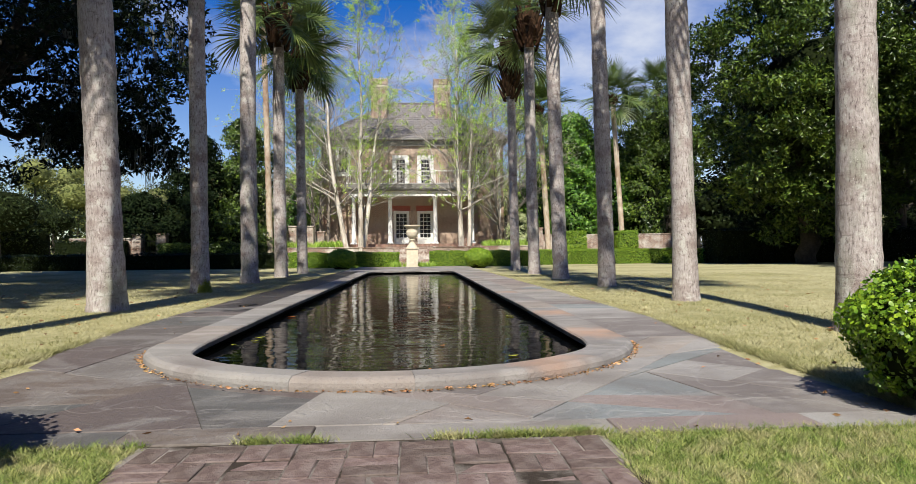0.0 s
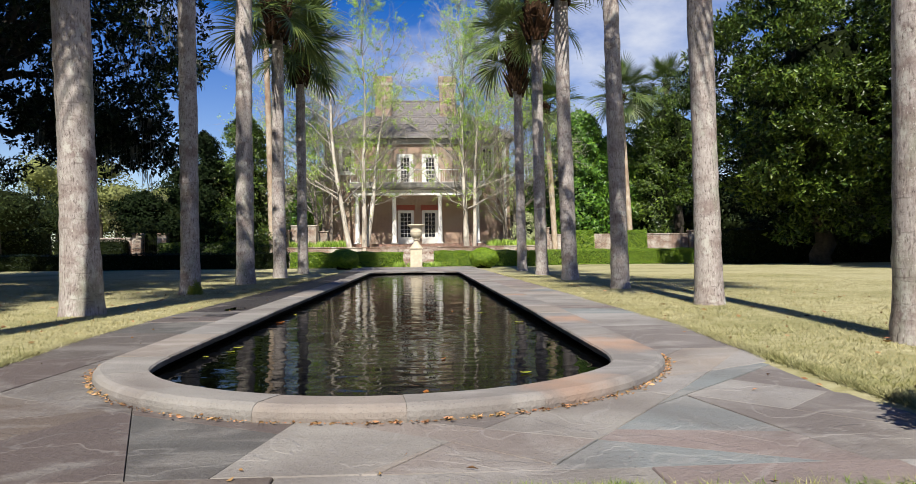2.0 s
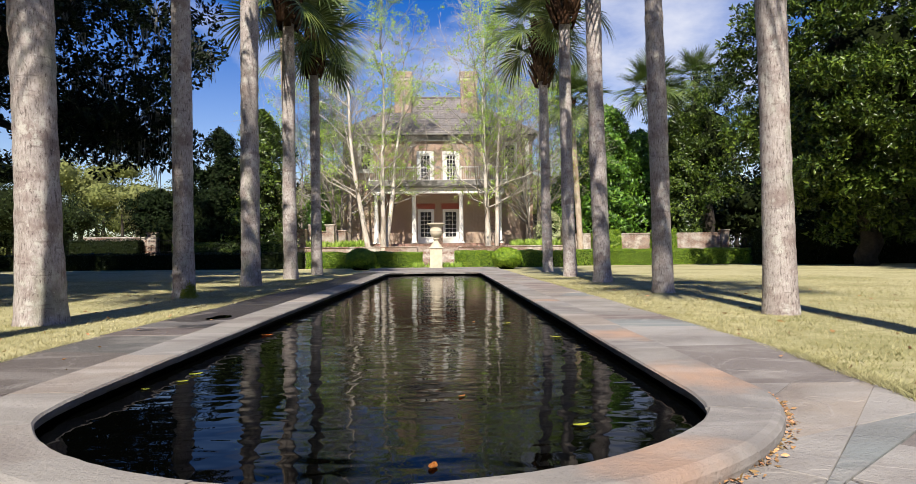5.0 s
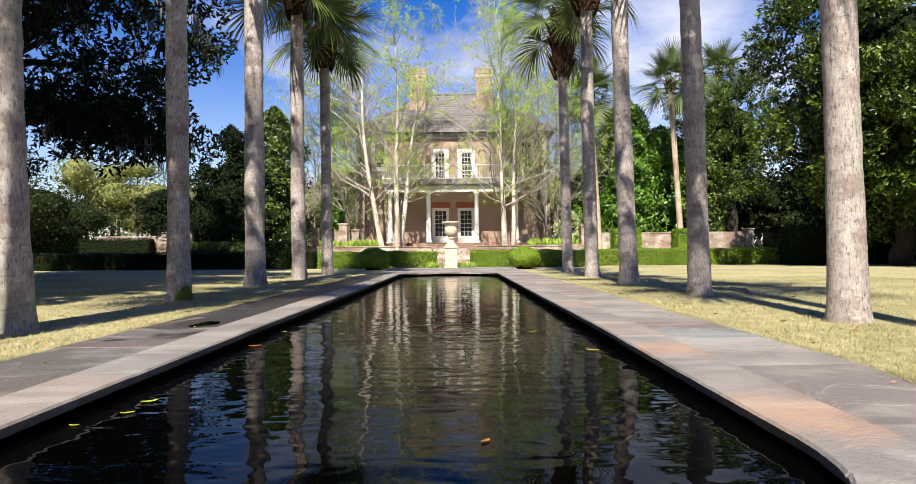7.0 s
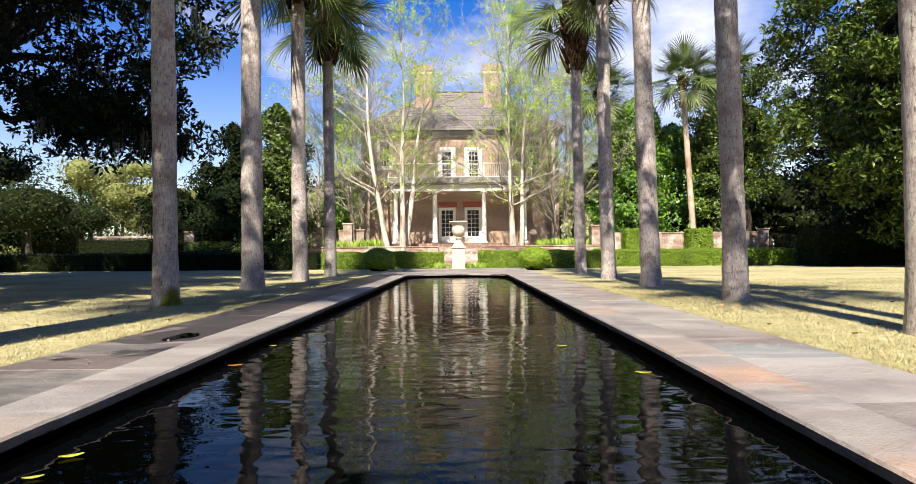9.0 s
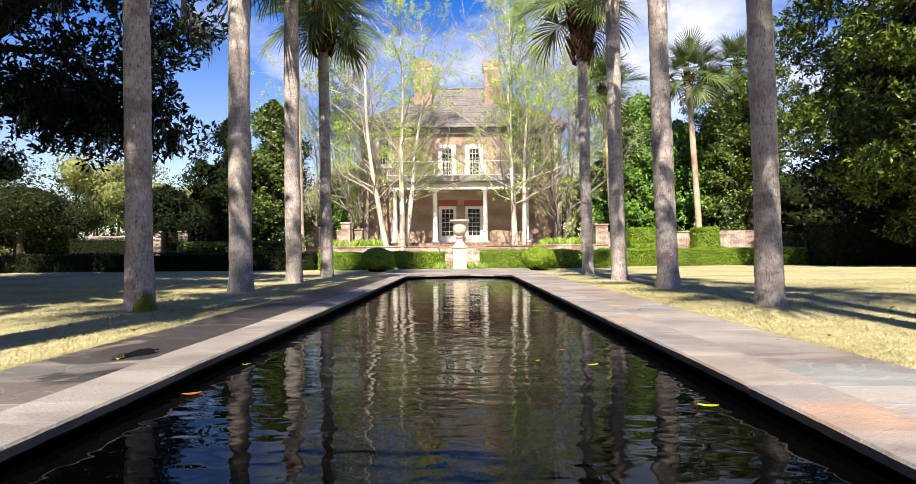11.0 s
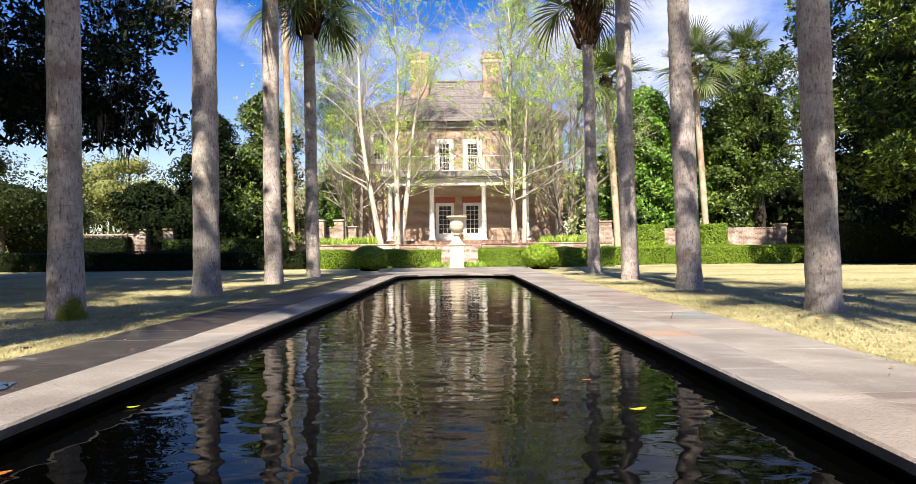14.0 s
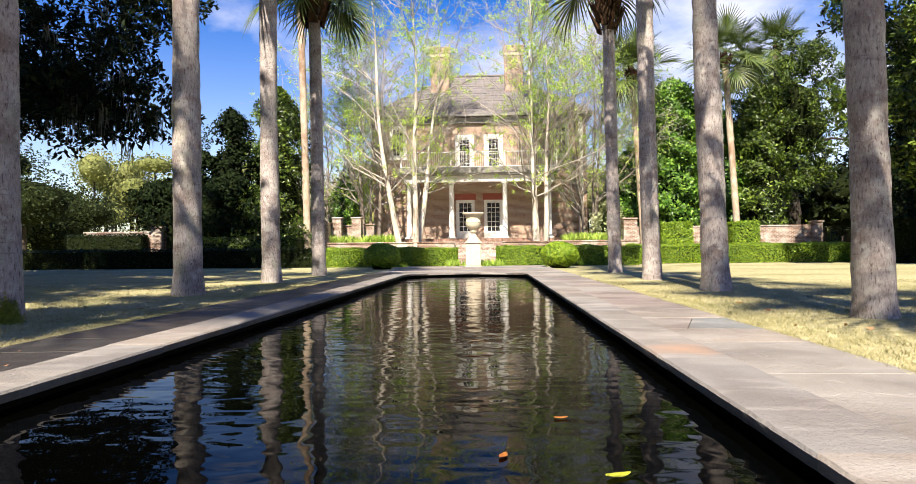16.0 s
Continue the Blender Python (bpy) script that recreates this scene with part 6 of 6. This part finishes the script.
def lay_flags():
    g = random.Random(15)
    mid_near = bow(HALF + 0.25, NEAR - 0.14, 2.0, 7.35, 16)[::4] + [(HALF + 0.25, 7.35)]
    ring_near = mid_near + [(1.90, 9.0), (-1.90, 9.0)]
    mid_far = mirrored(mid_near)[::-1]
    ring_far = mid_far + [(-1.90, 25.0), (1.90, 25.0)]
    stones = []
    x = -EDGE
    while x < EDGE - 0.01:
        x2 = x + g.uniform(0.9, 1.7)
        x2 = EDGE if x2 > EDGE - 0.5 else x2
        stones.append([(x, 4.56), (x2, 4.56), (x2, 4.82), (x, 4.82)])
        x = x2
    big = [[(-EDGE, 4.825), (EDGE, 4.825), (EDGE, 7.6), (-EDGE, 7.6)]]
    for xa, ya, xb, yb in JOINTS:
        at = next((k for k, q in enumerate(big) if holds(q, (xa + xb) / 2, (ya + yb) / 2)), None)
        if at is not None:
            pair = cut(big[at], (xa, ya), (xb - xa, yb - ya))
            if min(len(pair[0]), len(pair[1])) > 2:
                big[at:at + 1] = pair
    big = [q for p in big for q in (shatter(p, 1.3, g, 10) if np.mean([v[0] for v in p]) < -0.4 else shatter(p, 0.75, g, 26))]
    stones += outside(big, ring_near)
    for s in (-1, 1):
        y = 7.6
        while y < 26.7:
            y2 = min(y + g.uniform(2.0, 3.2), 26.8)
            xa, xb = sorted((s * 2.0, s * EDGE))
            stones += shatter([(xa, y), (xb, y), (xb, y2), (xa, y2)], 0.9, g, 8)
            y = y2
    stones += outside(shatter([(-EDGE, 26.8), (EDGE, 26.8), (EDGE, 33.0), (-EDGE, 33.0)], 0.8, g, 18), ring_far)
    stones += shatter([(-EDGE, 33.0), (EDGE, 33.0), (EDGE, 37.15), (-EDGE, 37.15)], 1.0, g, 12)
    for s in stones:
        flag(s, g)


def film_sheet(pts, z, material, name, label, category):
    bm = bmesh.new()
    bm.faces.new([bm.verts.new((x, y, z)) for x, y in pts])
    bmesh.ops.triangulate(bm, faces=bm.faces)
    return tagged(part(name, bm, material), label, category, kind="structure")


# ---- brick path ----
path = thing("brick_path", "purple-brown basket-weave brick path meeting the flagstones", "path", (0, 3.6, -0.062), kind="structure")


def lay_bricks():
    g = random.Random(3)
    bm = boxed(-0.1115, 0.1115, -0.0545, 0.0545, -0.06, 0.0, bevel=0.004)
    me = bpy.data.meshes.new("brick")
    bm.to_mesh(me)
    bm.free()
    m = 0.2305
    for i in range(9):
        for j in range(16):
            cx, cy = (i - 4) * m, 0.80 - j * m
            for s in (-1, 1):
                b = part("brick", me, PAVER, path)
                flip = (i + j) % 2
                off = (0, s * 0.0575) if flip else (s * 0.0575, 0)
                b.matrix_local = pose(cx + off[0] + g.uniform(-0.0025, 0.0025), cy + off[1] + g.uniform(-0.0025, 0.0025), g.uniform(-0.007, 0.004), g.uniform(-1.2, 1.2), g.uniform(-1.2, 1.2), (0 if flip else 90) + g.uniform(-1.5, 1.5))
    part("earth", boxed(-1.08, 1.08, -8.0, 0.94, -0.07, -0.006), JOINT, path, "dark sandy joint fill")
    part("brickwork", boxed(-1.05, 1.05, -8.0, -2.79, -0.05, 0.0), PAVER, path)


# ---- grass, litter and floating leaves ----
def blades(x, y, z, h, g, lean=0.6, width=0.0045):
    n = len(x)
    a = g.random(n) * 2 * np.pi
    tilt = g.normal(0, lean, (n, 2)) * h[:, None]
    base = np.stack([x, y, z], 1)
    side = np.stack([np.cos(a), np.sin(a), np.zeros(n)], 1) * width
    tip = base + np.column_stack([tilt, h])
    v = np.stack([base - side, base + side, tip], 1).reshape(-1, 3)
    return v, np.arange(3 * n).reshape(-1, 3)


def lawn_grass():
    g = np.random.default_rng(9)
    zf = np.vectorize(ground_z)
    for s, n in ((1, 120000), (-1, 90000)):
        d = g.random(n) ** 1.7 * 9.0
        y = 4.6 + g.random(n) ** 1.35 * 19
        x = s * (EDGE + 0.005 + d)
        edge = g.random(n) < 0.10
        x[edge] = s * (EDGE - 0.03 + 0.08 * g.random(edge.sum()))
        h = g.uniform(0.018, 0.042, n) * np.where(edge, 1.5, 1.0)
        z = np.clip((y - 4.6) / 4, 0, 1) * 0.07 - 0.072
        ob = part("lawn_grass", blades(x, y, z, h, g, 0.9), BLADE)
        tagged(ob, "short dormant straw-coloured grass blades", "grass", kind="stuff")
    for s in (-1, 1):
        n = 26000
        y = 4.58 + g.random(n) ** 1.3 * 22
        x = s * (EDGE + 0.035 + 0.035 * g.standard_normal(n) + 0.012 * np.sin(y * 7))
        z = np.clip((y - 4.6) / 4, 0, 1) * 0.07 - 0.085
        ob = part("edge_grass", blades(x, y, z, g.uniform(0.03, 0.065, n), g, 0.7), BLADE)
        tagged(ob, "longer grass fringing the flagstones", "grass", kind="stuff")
        n = 80000
        x = s * (1.06 + g.random(n) ** 1.3 * 3.2 + np.abs(g.normal(0, 0.5, n)) * (g.random(n) < 0.4))
        y = 4.58 - g.random(n) ** 1.1 * 1.6 - np.abs(g.normal(0, 0.6, n)) * (g.random(n) < 0.3)
        x += s * 0.02 * np.sin(y * 9)
        h = g.uniform(0.014, 0.046, n)
        ob = part("verge_grass", blades(x, y, np.full(n, -0.078), h, g, 0.95, 0.0032), GREEN_BLADE)
        tagged(ob, "green spring grass beside the brick path", "grass", kind="stuff")
    n = 2600
    c = g.choice([-0.55, -0.32, 0.35, 0.55, 0.62, 0.72, 0.85, 0.95, 1.0], n)
    ob = part("joint_grass", blades(c + g.normal(0, 0.05, n), 4.555 + g.normal(0, 0.012, n), np.full(n, -0.068), g.uniform(0.015, 0.05, n), g, 0.8, 0.003), GREEN_BLADE)
    tagged(ob, "tufts of grass in the paving joint", "grass", kind="stuff")


def litter():
    g = np.random.default_rng(14)
    rim = np.array(near_outer(0, 60))
    k = g.integers(0, len(rim) - 1, 1100)
    t = g.random(1100)[:, None]
    P = rim[k] * (1 - t) + rim[k + 1] * t
    out = unit(P - np.array([0, 7.4]))
    P = P + out * (0.004 + np.abs(g.normal(0, 0.020, 1100)))[:, None]
    Q = np.column_stack([g.uniform(-2.8, 2.8, 110), 4.6 + g.random(110) ** 1.4 * 9])
    keep = (np.abs(Q[:, 0]) > 2.15) | (Q[:, 1] < 5.1)
    P = np.concatenate([P, Q[keep]])
    z = np.array([pave_z(v) for v in P[:, 1]]) + 0.010
    size = np.concatenate([0.008 + 0.034 * g.random(1100) ** 3, g.uniform(0.02, 0.055, keep.sum())])
    v, f = leaf_mesh(np.column_stack([P, z]), np.column_stack([g.normal(0, 1, (len(P), 2)), np.zeros(len(P))]), size, g, 0.42, 0.3, 0.12, True)
    v[:, 2] = np.maximum(v[:, 2], np.repeat(z, 4) - 0.006)
    tagged(part("leaf_litter", (v, f), DRY_LEAF), "dry brown leaves along the coping's foot", "leaves", kind="stuff")
    m = 170
    k = np.clip((len(rim) * (0.5 + np.concatenate([g.normal(0.07, 0.05, m // 2), g.uniform(-0.3, 0.3, m - m // 2)]))).astype(int), 0, len(rim) - 1)
    H = rim[k] + unit(rim[k] - np.array([0, 7.4])) * np.abs(g.normal(0.012, 0.03, m))[:, None]
    hz = np.array([pave_z(v) for v in H[:, 1]]) + g.uniform(0.010, 0.022, m)
    v, f = leaf_mesh(np.column_stack([H, hz]), np.column_stack([g.normal(0, 1, (m, 2)), np.zeros(m)]), g.uniform(0.014, 0.045, m), g, 0.40, 0.3, 0.08, True)
    v[:, 2] = np.maximum(v[:, 2], np.repeat(hz, 4) - 0.008)
    v[:, 2] = np.minimum(v[:, 2], np.repeat(hz, 4) + 0.012)
    tagged(part("fallen_leaves", (v, f), DRY_LEAF), "golden curled leaves drifted against the coping", "leaves", kind="stuff")
    n = 260
    s = g.choice([-1, 1], n)
    L = np.column_stack([s * g.uniform(3.0, 8, n), g.uniform(5, 18, n), np.full(n, 0.02)])
    v, f = leaf_mesh(L, np.column_stack([g.normal(0, 1, (n, 2)), np.zeros(n)]), g.uniform(0.04, 0.1, n), g, 0.42, 0.3, 0.15, True)
    tagged(part("lawn_leaves", (v, f), DRY_LEAF), "dry fallen leaves on the lawn", "leaves", kind="stuff")


YELLOW_LEAF = surf("yellow-green fallen leaf", (0.42, 0.48, 0.04), (0.62, 0.60, 0.08), 8, 0.5)
ORANGE_LEAF = surf("orange fallen leaf", (0.45, 0.15, 0.03), (0.60, 0.26, 0.06), 8, 0.5)


def floating(x, y, size, turn, leaf, label):
    """A curled leaf lying on the water."""
    bm = bmesh.new()
    rows = []
    for i in range(7):
        u = i / 6
        w = 0.24 * math.sin(math.pi * min(u * 0.9 + 0.08, 1)) ** 0.8
        lift = 0.10 * (2 * u - 1) ** 2
        rows.append([bm.verts.new(((u - 0.5), sgn * w, lift * 0.6 + (0.05 if sgn else 0.0))) for sgn in (-1, 0, 1)])
    for a, b in zip(rows, rows[1:]):
        bm.faces.new((a[0], b[0], b[1], a[1]))
        bm.faces.new((a[1], b[1], b[2], a[2]))
    bmesh.ops.solidify(bm, geom=list(bm.faces), thickness=0.012)
    ob = part("floating_leaf", bm, leaf)
    ob.matrix_world = pose(x, y, WATER_Z + 0.004, 0, 0, turn) @ Matrix.Scale(size, 4)
    tagged(ob, label, "leaf", "leaves floating on the pool")


FLOATERS = [(1.07, 11.45, 0.13, 20, YELLOW_LEAF), (0.69, 11.66, 0.09, 70, ORANGE_LEAF), (0.96, 12.21, 0.09, 10, ORANGE_LEAF), (-1.50, 10.55, 0.16, 30, ORANGE_LEAF), (1.43, 10.15, 0.15, -15, YELLOW_LEAF),
            (0.43, 7.54, 0.08, 50, ORANGE_LEAF), (-1.41, 8.10, 0.10, 30, YELLOW_LEAF), (-1.55, 7.86, 0.07, 5, YELLOW_LEAF), (-1.42, 8.36, 0.13, 35, YELLOW_LEAF), (0.99, 6.86, 0.12, 15, YELLOW_LEAF),
            (-1.52, 11.60, 0.09, 25, YELLOW_LEAF), (0.28, 6.28, 0.11, 80, ORANGE_LEAF)]


for fx, fy, fs, ft, fm in FLOATERS:
    floating(fx, fy, fs * 0.72, ft, fm, "yellow-green leaf floating on dark water" if fm is YELLOW_LEAF else "curled orange leaf floating on dark water")

# ---- pieces underfoot ----
lawn_grass()
litter()
for strip in bed_strips:
    part("joint_bed", ([(x, y - 17, z) for x, y, z in strip[0]], strip[1]), SOIL, paving, "dark earth in the joints")
lay_flags()
lay_bricks()


def patch(cx, cy, rx, ry, seed, n=40):
    """An irregular rounded outline."""
    return [(cx + rx * math.cos(a) * k, cy + ry * math.sin(a) * k) for i in range(n) for a in (2 * math.pi * i / n,)
            for k in (1 + 0.16 * math.sin(3 * a + seed) + 0.10 * math.sin(5 * a + 2 * seed) + 0.06 * math.sin(9 * a) + 0.05 * math.sin(17 * a + seed) + 0.03 * math.sin(31 * a),)]


film_sheet([(-2.34 + (x + 2.34) * 0.9, 11.58 + (y - 11.58) * 0.6 + 0.5 * (x + 2.34)) for x, y in patch(-2.34, 11.58, 0.12, 0.42, 1.7, 40)], 0.0435, STILL, "puddle", "small puddle mirroring the sky on flagstones", "puddle")
